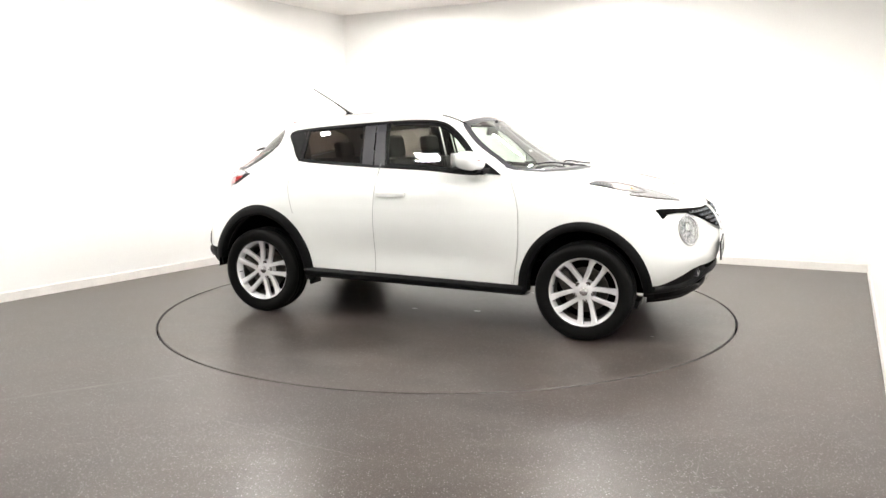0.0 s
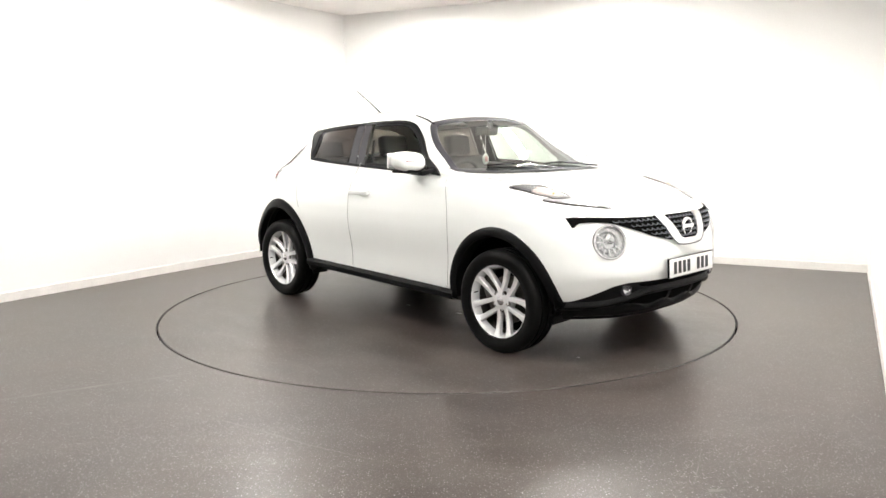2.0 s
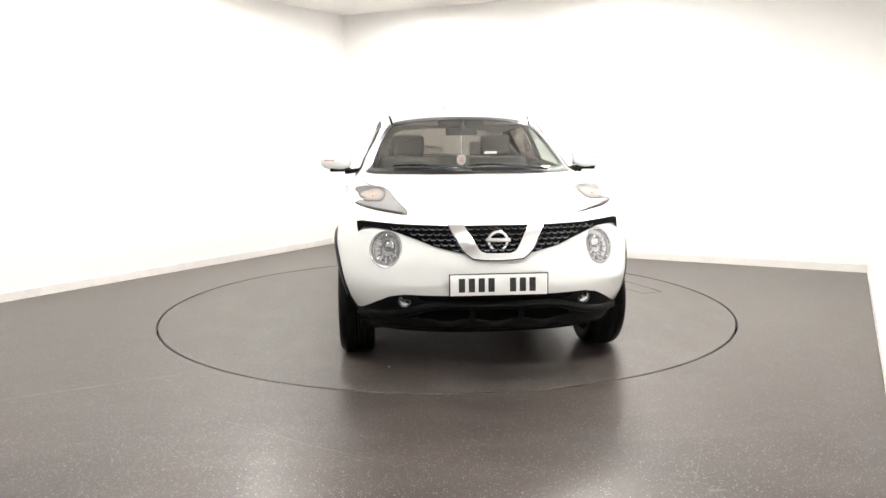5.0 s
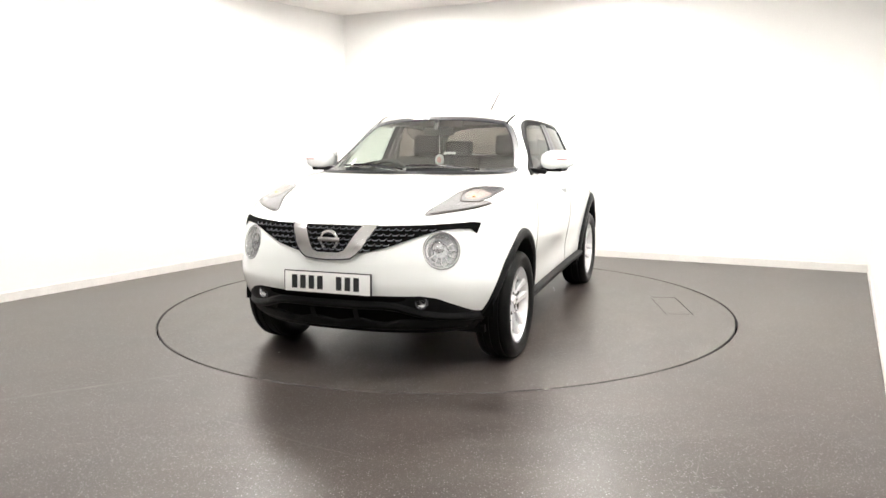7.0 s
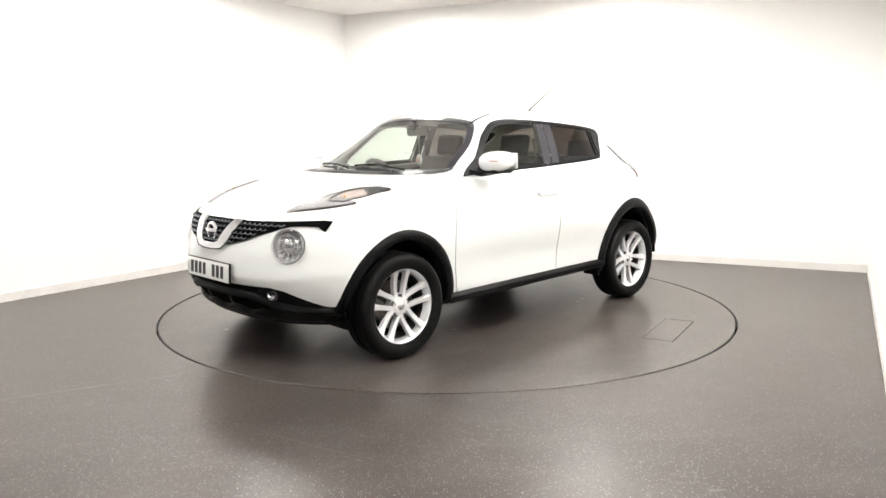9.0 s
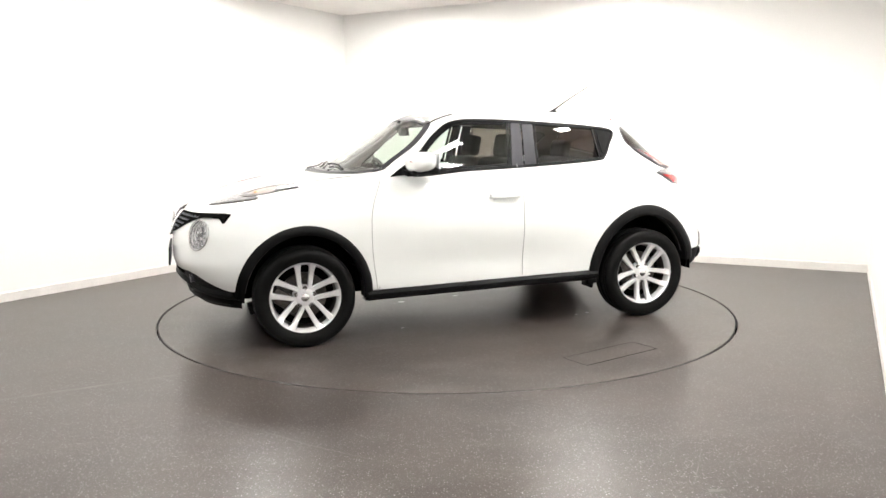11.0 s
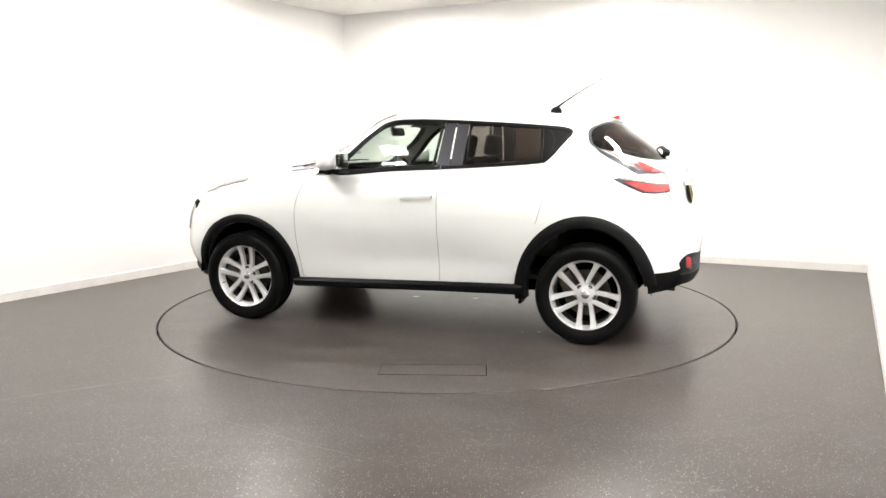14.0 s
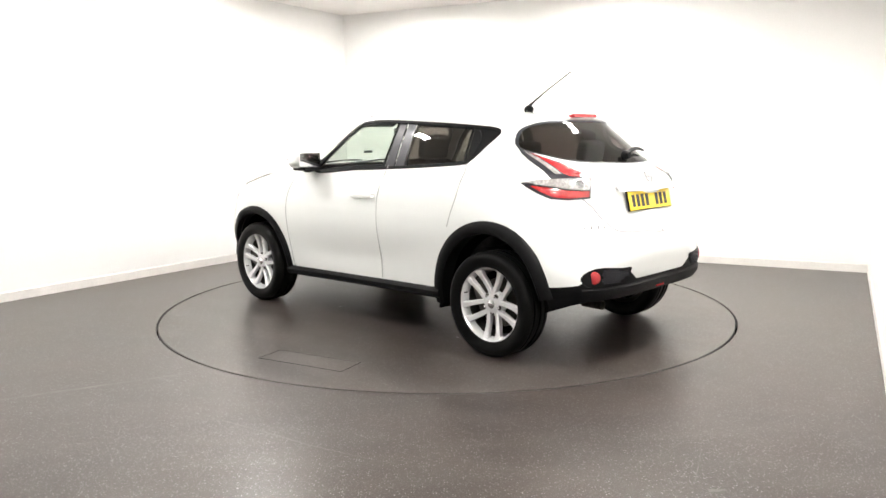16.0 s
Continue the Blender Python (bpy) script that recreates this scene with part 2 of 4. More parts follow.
def floor_sheet():
    n, radii = 160, [TABLE_R + 0.015, TABLE_R + 0.018, 3.0, 4.5, 7.0, 11.0]
    verts, faces = [], []
    for r in radii:
        for i in range(n):
            a = 2 * math.pi * i / n
            verts.append((r * math.cos(a), r * math.sin(a), 0.0 if r > radii[0] else -0.003))
    base = len(verts)
    for i in range(n):
        a = 2 * math.pi * i / n
        verts.append((radii[0] * math.cos(a), radii[0] * math.sin(a), -0.05))
    for k in range(len(radii) - 1):
        for i in range(n):
            j = (i + 1) % n
            faces.append((k * n + i, (k + 1) * n + i, (k + 1) * n + j, k * n + j))
    for i in range(n):
        j = (i + 1) % n
        faces.append((i, j, base + j, base + i))
    ob = mesh_ob("floor", verts, faces, FLOOR, smooth=False)
    return tagged(ob, "dark grey speckled vinyl floor with worn scuffs", "floor", kind="structure")


floor_sheet()
# Added black sheet that gives the ring gap its shade.
pit = lathe([(0.0, -0.06), (TABLE_R + 0.1, -0.06)], 96, m=pose(0, 0, 0, 90))
tagged(part("floor_pit", pit, GAP), "dark recess beneath the turning platform", "floor", kind="structure")

bm = bmesh.new()
vs = [bm.verts.new((x, y, ROOM_H)) for x, y in (CORNER_L, END_L, END_R, CORNER_R)]
bm.faces.new(vs)
vs2 = [bm.verts.new((v.co.x, v.co.y, ROOM_H + 0.1)) for v in vs]
bm.faces.new(vs2[::-1])
for i in range(4):
    bm.faces.new((vs[i], vs[(i + 1) % 4], vs2[(i + 1) % 4], vs2[i]))
tagged(part("ceiling", bm, CEIL, smooth=False), "off-white painted ceiling above the walls", "ceiling", kind="structure")


def ceiling_light(x, y, turn):
    root = new("ceiling_light")
    root.location, root.rotation_euler = (x, y, ROOM_H - 0.004), (0, 0, radians(turn))
    tagged(root, "unseen small square white ceiling light, switched on", "light", group="ceiling light panels")
    bm = bmesh.new()
    for dx, dy, sx, sy in ((0.15, 0, 0.02, 0.32), (-0.15, 0, 0.02, 0.32), (0, 0.15, 0.28, 0.02), (0, -0.15, 0.28, 0.02)):
        box(sx, sy, 0.03, 0.004, (dx, dy, -0.015), bm=bm)
    part("frame", bm, TANKWHITE, root)
    bm = box(0.28, 0.28, 0.008, 0.002, (0, 0, -0.016))
    part("diffuser", bm, LAMP, root, "glowing white diffuser")
    return root


panel = ceiling_light(0, 0, -26)
axis_x, axis_y = Vector((0.898, -0.439, 0)), Vector((0.439, 0.898, 0))
# First four fit glints in the car glass; the other six are added fill light.
spots = [(2.15, -1.4), (-2.1, -1.6), (-0.8, -2.8), (2.1, -3.2), (2.4, 0.1), (1.5, 0.7), (-2.35, 0.5), (0.5, -4.9), (-1.5, 2.0), (0.6, 2.0)]
for n, (i, j) in enumerate(spots):
    p = axis_x * i + axis_y * j
    m = pose(p.x, p.y, ROOM_H - 0.004, 0, 0, -26)
    if n == 0:
        panel.matrix_basis = m
    else:
        copy_thing(panel, m)


# ---- the turning platform ----
def platform():
    root = new("turntable")
    prof = [(0.0, -0.03), (TABLE_R, -0.03), (TABLE_R, -0.004), (TABLE_R - 0.004, 0.0), (1.6, 0.0), (0.8, 0.0), (0.0, 0.0)]
    part("disc", lathe(prof, 160, m=Matrix.Diagonal((1, 1, 1, 1)) @ pose(0, 0, 0, 90)), DISC, root)
    trim = lathe([(TABLE_R - 0.003, -0.0005), (TABLE_R + 0.001, -0.002), (TABLE_R + 0.001, -0.024), (TABLE_R, -0.025)], 160, m=pose(0, 0, 0, 90))
    part("edge_trim", trim, EDGE, root, "pale worn edge strip")
    return tagged(root, "round floor turntable covered in dark speckled vinyl", "turntable")


table = platform()

# ---- the car's skin: level curves of a rounded plan outline ----
LEVEL = [0.19, 0.26, 0.36, 0.45, 0.55, 0.65, 0.75, 0.82, 0.874, 0.935, 0.996, 1.045, 1.085, 1.116, 1.194, 1.30, 1.407, 1.489, 1.528, 1.544]
NOSE = [1.86, 1.92, 1.985, 2.035, 2.068, 2.065, 2.045, 2.01, 1.955, 1.83, 1.67, 1.46, 1.23, 0.98, 0.83, 0.65, 0.48, 0.345, 0.24, 0.12]
TAIL = [-1.76, -1.83, -1.90, -1.935, -1.955, -1.968, -1.952, -1.925, -1.888, -1.870, -1.868, -1.858, -1.838, -1.80, -1.732, -1.64, -1.532, -1.43, -1.385, -1.33]
WIDE = [0.76, 0.80, 0.83, 0.845, 0.855, 0.862, 0.868, 0.868, 0.862, 0.850, 0.832, 0.808, 0.778, 0.752, 0.722, 0.682, 0.636, 0.582, 0.515, 0.43]
N_F = [2.6, 2.5, 2.35, 2.3, 2.25, 2.2, 2.2, 2.3, 2.5, 2.5, 2.5, 2.5, 2.5, 2.5, 2.6, 2.7, 2.8, 2.9, 3.0, 3.0]
N_R = [4.0, 4.0, 4.0, 4.0, 3.8, 3.4, 3.0, 2.8, 2.7, 2.6, 2.5, 2.5, 2.5, 2.5, 2.5, 2.5, 2.6, 2.7, 2.8, 2.8]
C_F = [1.2, 1.25, 1.38, 1.45, 1.47, 1.44, 1.40, 1.34, 1.28, 1.3, 1.15, 1.0, 0.8, 0.55, 0.4, 0.2, 0.05, -0.05, -0.15, -0.2]
C_R = [-1.2, -1.2, -1.2, -1.2, -1.15, -1.05, -1.0, -0.95, -0.92, -0.9, -0.9, -0.9, -0.85, -0.75, -0.6, -0.5, -0.5, -0.55, -0.6, -0.6]


def tangents(xs, ys):
    d = [(ys[i + 1] - ys[i]) / (xs[i + 1] - xs[i]) for i in range(len(xs) - 1)]
    m = [d[0]]
    for a, b in zip(d, d[1:]):
        m.append(0.0 if a * b <= 0 else 2 * a * b / (a + b))
    return m + [d[-1]]


SLOPES = {}


def at_level(table_of, z):
    key = id(table_of)
    if key not in SLOPES:
        SLOPES[key] = tangents(LEVEL, table_of)
    m = SLOPES[key]
    z = min(max(z, LEVEL[0]), LEVEL[-1])
    i = min(max(int(np.searchsorted(LEVEL, z)) - 1, 0), len(LEVEL) - 2)
    h = LEVEL[i + 1] - LEVEL[i]
    t = (z - LEVEL[i]) / h
    return ((2 * t ** 3 - 3 * t * t + 1) * table_of[i] + (t ** 3 - 2 * t * t + t) * h * m[i]
            + (3 * t * t - 2 * t ** 3) * table_of[i + 1] + (t ** 3 - t * t) * h * m[i + 1])


def drop(x, z):
    """How far the roof falls towards the tail."""
    k = min(max((z - 1.10) / 0.40, 0), 1)
    return 0.075 * (max(0.0, -0.2 - x) / 1.05) ** 1.6 * k


def waist(x, z):
    """The doors are drawn in between the wheels, the front wings swell over them."""
    k = max(0.0, 1 - (x / 0.95) ** 2)
    haunch = 0.022 * math.exp(-((x - 1.42) / 0.27) ** 2) * math.exp(-((z - 0.62) / 0.24) ** 2)
    return -haunch + 0.026 * k * math.exp(-((z - 0.50) / 0.13) ** 2) - 0.004 * k * math.exp(-((z - 0.93) / 0.05) ** 2)


def side_y(x, z):
    """Half width of the skin at x and height z."""
    z0 = z + drop(x, z)
    w, f, r = at_level(WIDE, z0), at_level(NOSE, z0), at_level(TAIL, z0)
    cf, cr = at_level(C_F, z0), at_level(C_R, z0)
    if x > cf:
        n = at_level(N_F, z0)
        q = 1 - (min(x, f) - cf) ** n / (f - cf) ** n
    elif x < cr:
        n = at_level(N_R, z0)
        q = 1 - (cr - max(x, r)) ** n / (cr - r) ** n
    else:
        return w - waist(x, z)
    return w * max(q, 0.0) ** (1 / n) - waist(x, z)


def front_x(y, z):
    w, f, cf, n = at_level(WIDE, z), at_level(NOSE, z), at_level(C_F, z), at_level(N_F, z)
    return cf + (f - cf) * max(0.0, 1 - (abs(y) / w) ** n) ** (1 / n)


def rear_x(y, z):
    z0 = z
    for _ in range(4):
        w, r, cr, n = at_level(WIDE, z0), at_level(TAIL, z0), at_level(C_R, z0), at_level(N_R, z0)
        x = cr + (r - cr) * max(0.0, 1 - (abs(y) / w) ** n) ** (1 / n)
        z0 = z + drop(x, z0)
    return x


def top_z(x, y):
    lo, hi = 0.6, 1.544
    for _ in range(26):
        mid = (lo + hi) / 2
        if mid + drop(x, mid) < 1.544 and side_y(x, mid) > abs(y) and at_level(TAIL, mid) < x < at_level(NOSE, mid):
            lo = mid
        else:
            hi = mid
    return lo


def on_skin(view, u, v, out=0.0):
    """A place on the skin, seen from a side: 'side' (x, z), 'front' and 'rear' (y, z), 'top' (x, y)."""
    def raw(a, b):
        if view == "side":
            return Vector((a, side_y(a, b), b))
        if view == "front":
            return Vector((front_x(a, b), a, b))
        if view == "rear":
            return Vector((rear_x(a, b), a, b))
        return Vector((a, b, top_z(a, b)))
    p = raw(u, v)
    if out:
        e = 0.006
        n = (raw(u + e, v) - raw(u - e, v)).cross(raw(u, v + e) - raw(u, v - e))
        n.normalize()
        away = {"side": Vector((0, 1, 0)), "front": Vector((1, 0, 0)), "rear": Vector((-1, 0, 0)), "top": Vector((0, 0, 1))}[view]
        if n.dot(away) < 0:
            n = -n
        p = p + n * out
    return p


def smooth_poly(points, steps=4):
    """A closed, rounded line through the points."""
    out = []
    n = len(points)
    for i in range(n):
        p0, p1, p2, p3 = (points[(i + k) % n] for k in (-1, 0, 1, 2))
        for s in range(steps):
            t = s / steps
            out.append(tuple(0.5 * (2 * p1[c] + (p2[c] - p0[c]) * t + (2 * p0[c] - 5 * p1[c] + 4 * p2[c] - p3[c]) * t * t
                                    + (3 * p1[c] - p0[c] - 3 * p2[c] + p3[c]) * t ** 3) for c in (0, 1)))
    return out


def inside(pt, poly):
    x, y = pt
    hit = False
    for (ax, ay), (bx, by) in zip(poly, poly[1:] + poly[:1]):
        if (ay > y) != (by > y) and x < (bx - ax) * (y - ay) / (by - ay) + ax:
            hit = not hit
    return hit


def nearest_on(pt, poly):
    best = None
    for (ax, ay), (bx, by) in zip(poly, poly[1:] + poly[:1]):
        dx, dy = bx - ax, by - ay
        k = dx * dx + dy * dy
        t = 0 if k == 0 else min(1, max(0, ((pt[0] - ax) * dx + (pt[1] - ay) * dy) / k))
        q = (ax + dx * t, ay + dy * t)
        d = math.hypot(q[0] - pt[0], q[1] - pt[1])
        if best is None or d < best[0]:
            best = (d, q)
    return best[1]


def mirror_bm(bm):
    for v in bm.verts:
        v.co.y = -v.co.y
    return bm


def patch(poly, view, out=0.003, thick=0.004, step=0.035, flip=False):
    """A curved sheet with an edge, following the skin."""
    bm = bmesh.new()
    bm.faces.new([bm.verts.new((a, b, 0)) for a, b in poly])
    for axis in (0, 1):
        lo, hi = min(p[axis] for p in poly), max(p[axis] for p in poly)
        for k in range(1, int((hi - lo) / step) + 1):
            co = [0, 0, 0]
            co[axis] = lo + k * step
            no = [0, 0, 0]
            no[axis] = 1
            bmesh.ops.bisect_plane(bm, geom=bm.verts[:] + bm.edges[:] + bm.faces[:], plane_co=co, plane_no=no)
    bmesh.ops.triangulate(bm, faces=[f for f in bm.faces if len(f.verts) > 4])
    for v in bm.verts:
        v.co = on_skin(view, v.co.x, v.co.y, out)
    if thick:
        bmesh.ops.recalc_face_normals(bm, faces=bm.faces[:])
        away = {"side": (0, 1, 0), "front": (1, 0, 0), "rear": (-1, 0, 0), "top": (0, 0, 1)}[view]
        if sum((f.normal.dot(Vector(away)) for f in bm.faces), 0.0) < 0:
            bmesh.ops.reverse_faces(bm, faces=bm.faces[:])
        rim = [e for e in bm.edges if e.is_boundary]
        got = bmesh.ops.extrude_edge_only(bm, edges=rim)["geom"]
        bm.normal_update()
        shift = Vector(away) * -thick
        for v in got:
            if isinstance(v, bmesh.types.BMVert):
                v.co += shift
    return mirror_bm(bm) if flip else bm


def ribbon(points, view, width, out=0.004, flip=False, closed=True, thick=0.004):
    """A raised strip along a line on the skin."""
    bm = bmesh.new()
    n = len(points)
    rows = []
    for i, p in enumerate(points):
        a = points[(i - 1) % n] if closed or i else p
        b = points[(i + 1) % n] if closed or i < n - 1 else p
        dx, dy = b[0] - a[0], b[1] - a[1]
        k = math.hypot(dx, dy) or 1
        nx, ny = -dy / k * width / 2, dx / k * width / 2
        row = []
        for s, o in ((-1.0, out - thick), (-0.8, out), (0.8, out), (1.0, out - thick)):
            row.append(bm.verts.new(on_skin(view, p[0] + nx * s, p[1] + ny * s, o)))
        rows.append(row)
    for i in range(n if closed else n - 1):
        a, b = rows[i], rows[(i + 1) % n]
        for k in range(3):
            bm.faces.new((a[k], a[k + 1], b[k + 1], b[k]))
    return mirror_bm(bm) if flip else bm


# Openings, on the left half: side glass, windscreen, back glass, wheel arches.
DLO = smooth_poly([(0.545, 1.092), (0.42, 1.26), (0.30, 1.375), (0.17, 1.449), (-0.05, 1.462), (-0.43, 1.446), (-0.90, 1.414),
                   (-1.115, 1.380), (-1.055, 1.28), (-0.985, 1.195), (-0.90, 1.166), (-0.41, 1.135), (0.10, 1.112)], 5)
SCREEN = smooth_poly([(0.0, 1.492), (0.25, 1.484), (0.44, 1.463), (0.535, 1.43), (0.63, 1.30), (0.70, 1.14), (0.69, 1.113),
                      (0.50, 1.108), (0.25, 1.108), (0.0, 1.108), (-0.25, 1.108), (-0.50, 1.108), (-0.69, 1.113), (-0.70, 1.14),
                      (-0.63, 1.30), (-0.535, 1.43), (-0.44, 1.463), (-0.25, 1.484)], 4)
BACK_HALF = [(0.25, 1.440), (0.40, 1.422), (0.505, 1.375), (0.563, 1.272), (0.50, 1.222), (0.42, 1.190), (0.28, 1.176)]
BACKGLASS = smooth_poly([(0.0, 1.445)] + BACK_HALF + [(0.0, 1.170)] + [(-y, z) for y, z in BACK_HALF[::-1]], 4)
WHEEL_F, WHEEL_R, HUB_Z, TYRE_R = 1.262, -1.258, 0.326, 0.328


def arch(cx, rx, rz, k=48):
    return [(cx + rx * math.cos(2 * math.pi * i / k), HUB_Z + rz * math.sin(2 * math.pi * i / k)) for i in range(k)]


ARCH_F, ARCH_R = arch(1.255, 0.40, 0.425), arch(-1.25, 0.40, 0.455)


def cladding_z(x, y):
    """Height up to which the skin is black plastic."""
    y = abs(y)
    if x > 1.3:
        return float(np.interp(y, [0, 0.50, 0.58, 0.66, 0.74, 0.80, 0.86], [0.490, 0.490, 0.474, 0.430, 0.378, 0.375, 0.40]))
    if x < -1.3:
        return float(np.interp(y, [0, 0.28, 0.36, 0.62, 0.70, 0.80, 0.86], [0.50, 0.50, 0.56, 0.565, 0.50, 0.485, 0.485]))
    return float(np.interp(x, [-0.9, 0.9], [0.378, 0.338]))


def base_z(x):
    """Lower edge of the cladding."""
    return float(np.interp(x, [-1.97, -1.87, -1.75, -1.6, -0.9, 0.9, 1.5, 1.9], [0.43, 0.40, 0.365, 0.335, 0.30, 0.28, 0.25, 0.255]))


def skin():
    """Half outline columns at each height; the first rows are the cladding."""
    cols_f, cols_m, cols_r = 56, 66, 60
    low_rows, top_rows = 10, 84

    def outline(z):
        w, f, r = at_level(WIDE, z), at_level(NOSE, z), at_level(TAIL, z)
        cf, cr, nf, nr = at_level(C_F, z), at_level(C_R, z), at_level(N_F, z), at_level(N_R, z)

        def quarter(c, e, n, count):
            a = np.linspace(0, math.pi / 2, 400)
            xs = c + (e - c) * np.cos(a) ** (2 / n)
            ys = w * np.sin(a) ** (2 / n)
            s = np.concatenate([[0], np.cumsum(np.hypot(np.diff(xs), np.diff(ys)))])
            want = np.linspace(0, s[-1], count)
            return np.interp(want, s, xs), np.interp(want, s, ys)
        fx, fy = quarter(cf, f, nf, cols_f)
        rx, ry = quarter(cr, r, nr, cols_r)
        mx = np.linspace(cf, cr, cols_m + 2)[1:-1]
        return np.concatenate([fx, mx, rx[::-1]]), np.concatenate([fy, np.full(cols_m, w), ry[::-1]])
    ref = outline(0.45)
    n = len(ref[0])
    edge = np.array([cladding_z(ref[0][i], ref[1][i]) for i in range(n)])
    grid = []
    cache = {}

    def point(i, z):
        k = round(z * 2000)
        if k not in cache:
            cache[k] = outline(k / 2000)
        x, y = float(cache[k][0][i]), float(cache[k][1][i])
        zz = z - drop(x, z)
        return (x, y - (waist(x, z) if y > 0.4 else 0), zz)
    tops = np.concatenate([np.linspace(0, 0.50, 42)[:-1], np.linspace(0.50, 0.97, 36)[:-1], np.linspace(0.97, 1, top_rows - 76)])
    for j in range(low_rows):
        grid.append([point(i, base_z(ref[0][i]) + (edge[i] - base_z(ref[0][i])) * j / low_rows) for i in range(n)])
    for q in tops:
        grid.append([point(i, edge[i] + (LEVEL[-1] - edge[i]) * q) for i in range(n)])
    # roof cap: the last outline drawn in to the middle, slightly crowned
    last = grid[-1]
    for s in (0.85, 0.65, 0.4, 0.0):
        grid.append([(x, y * s, z + 0.011 * (1 - s * s)) for x, y, z in last])
    return np.array(grid), low_rows


GRID, LOW = skin()


def shell(name, rows, material, parent, cuts, label=""):
    """A stretch of the skin, both halves, with openings cut through and a turned-in edge."""
    g = GRID[rows[0]:rows[1]]
    nr, nc = g.shape[:2]
    verts = [tuple(p) for r in g for p in r]
    mid = len(verts)
    verts += [(p[0], -p[1], p[2]) for r in g for p in r]
    faces = []
    for h in (0, mid):
        for j in range(nr - 1):
            for i in range(nc - 1):
                a = h + j * nc + i
                q = (a, a + 1, a + nc + 1, a + nc)
                faces.append(q if h else q[::-1])

    def uv(view, p):
        return (p[0], p[2]) if view == "side" else (p[1], p[2])

    def sees(view, p):
        if view == "side":
            return abs(p[1]) > 0.35
        return p[0] > 0.1 if view == "front" else p[0] < -0.9
    keep = []
    moved = {}
    for f in faces:
        c = tuple(sum(verts[i][k] for i in f) / 4 for k in range(3))
        for view, poly, (x0, x1, z0, z1) in cuts:
            u = uv(view, c)
            if sees(view, c) and x0 <= u[0] <= x1 and z0 <= u[1] <= z1 and inside(u, poly):
                for i in f:
                    moved.setdefault(i, (view, poly))
                break
        else:
            keep.append(f)
    used = {i for f in keep for i in f}
    for i, (view, poly) in moved.items():
        if i not in used:
            continue
        p = verts[i]
        q = nearest_on(uv(view, p), poly)
        if view == "side":
            y = side_y(*q)
            verts[i] = (q[0], y if p[1] > 0 else -y, q[1])
        elif view == "front":
            verts[i] = (front_x(*q), q[0], q[1])
        else:
            verts[i] = (rear_x(*q), q[0], q[1])
    bm = bmesh.new()
    bv = [bm.verts.new(v) if i in used else None for i, v in enumerate(verts)]
    for f in keep:
        try:
            bm.faces.new([bv[i] for i in f])
        except ValueError:
            pass
    bmesh.ops.remove_doubles(bm, verts=bm.verts[:], dist=0.0004)
    ob = part(name, bm, material, parent, label)
    return ob


def bounds(poly):
    return (min(p[0] for p in poly), max(p[0] for p in poly), min(p[1] for p in poly), max(p[1] for p in poly))


LAMP_Y, LAMP_Z, LAMP_BACK = 0.600, 0.734, 0.016


def lamp_frame():
    """Place and turn of the round headlamp: y points out of the lamp."""
    e = 0.02
    n = (on_skin("front", LAMP_Y + e, LAMP_Z) - on_skin("front", LAMP_Y - e, LAMP_Z)).cross(on_skin("front", LAMP_Y, LAMP_Z + e) - on_skin("front", LAMP_Y, LAMP_Z - e)).normalized()
    n = (n + Vector((0.08, 0, 0))).normalized()
    return Matrix.Translation(on_skin("front", LAMP_Y, LAMP_Z) - n * LAMP_BACK) @ n.to_track_quat("Y", "Z").to_matrix().to_4x4() @ Matrix.Scale(0.9, 4)


LAMP_M = lamp_frame()
LAMP_HOLE = [LAMP_M @ Vector((0.109 * math.cos(a), LAMP_BACK / 0.9, 0.109 * math.sin(a))) for a in (2 * math.pi * k / 40 for k in range(40))]
LAMP_HOLE = [(p.y, p.z) for p in LAMP_HOLE]
LAMP_HOLE_R = [(-y, z) for y, z in LAMP_HOLE]
CUTS = [("front", LAMP_HOLE, bounds(LAMP_HOLE)), ("front", LAMP_HOLE_R, bounds(LAMP_HOLE_R)), ("side", DLO, bounds(DLO)), ("front", SCREEN, bounds(SCREEN)), ("rear", BACKGLASS, bounds(BACKGLASS)),
        ("side", ARCH_F, bounds(ARCH_F)), ("side", ARCH_R, bounds(ARCH_R))]

car = new("car")
tagged(car, "white compact crossover car with black wheel arch trim", "car")
body = shell("body", (LOW, None), PAINT, car, CUTS, "glossy white painted bodywork")
cladding = shell("lower_cladding", (0, LOW + 1), BLACK, car, CUTS, "black plastic bumper and sill cladding")


# ---- body openings, glass and trim ----
def clip(poly, a, b):
    """The part of a closed line that lies to the left of the line from a to b."""
    def s(p):
        return (b[0] - a[0]) * (p[1] - a[1]) - (b[1] - a[1]) * (p[0] - a[0])
    out = []
    for p, q in zip(poly, poly[1:] + poly[:1]):
        sp, sq = s(p), s(q)
        if sp >= 0:
            out.append(p)
        if sp * sq < 0:
            t = sp / (sp - sq)
            out.append((p[0] + (q[0] - p[0]) * t, p[1] + (q[1] - p[1]) * t))
    return out


def shrink(poly, d):
    """The closed line drawn inwards by about d."""
    n = len(poly)
    area = sum(p[0] * q[1] - q[0] * p[1] for p, q in zip(poly, poly[1:] + poly[:1]))
    k = 1 if area > 0 else -1
    out = []
    for i, p in enumerate(poly):
        a, b = poly[i - 1], poly[(i + 1) % n]
        dx, dy = b[0] - a[0], b[1] - a[1]
        h = math.hypot(dx, dy) or 1
        out.append((p[0] - k * dy / h * d, p[1] + k * dx / h * d))
    return out


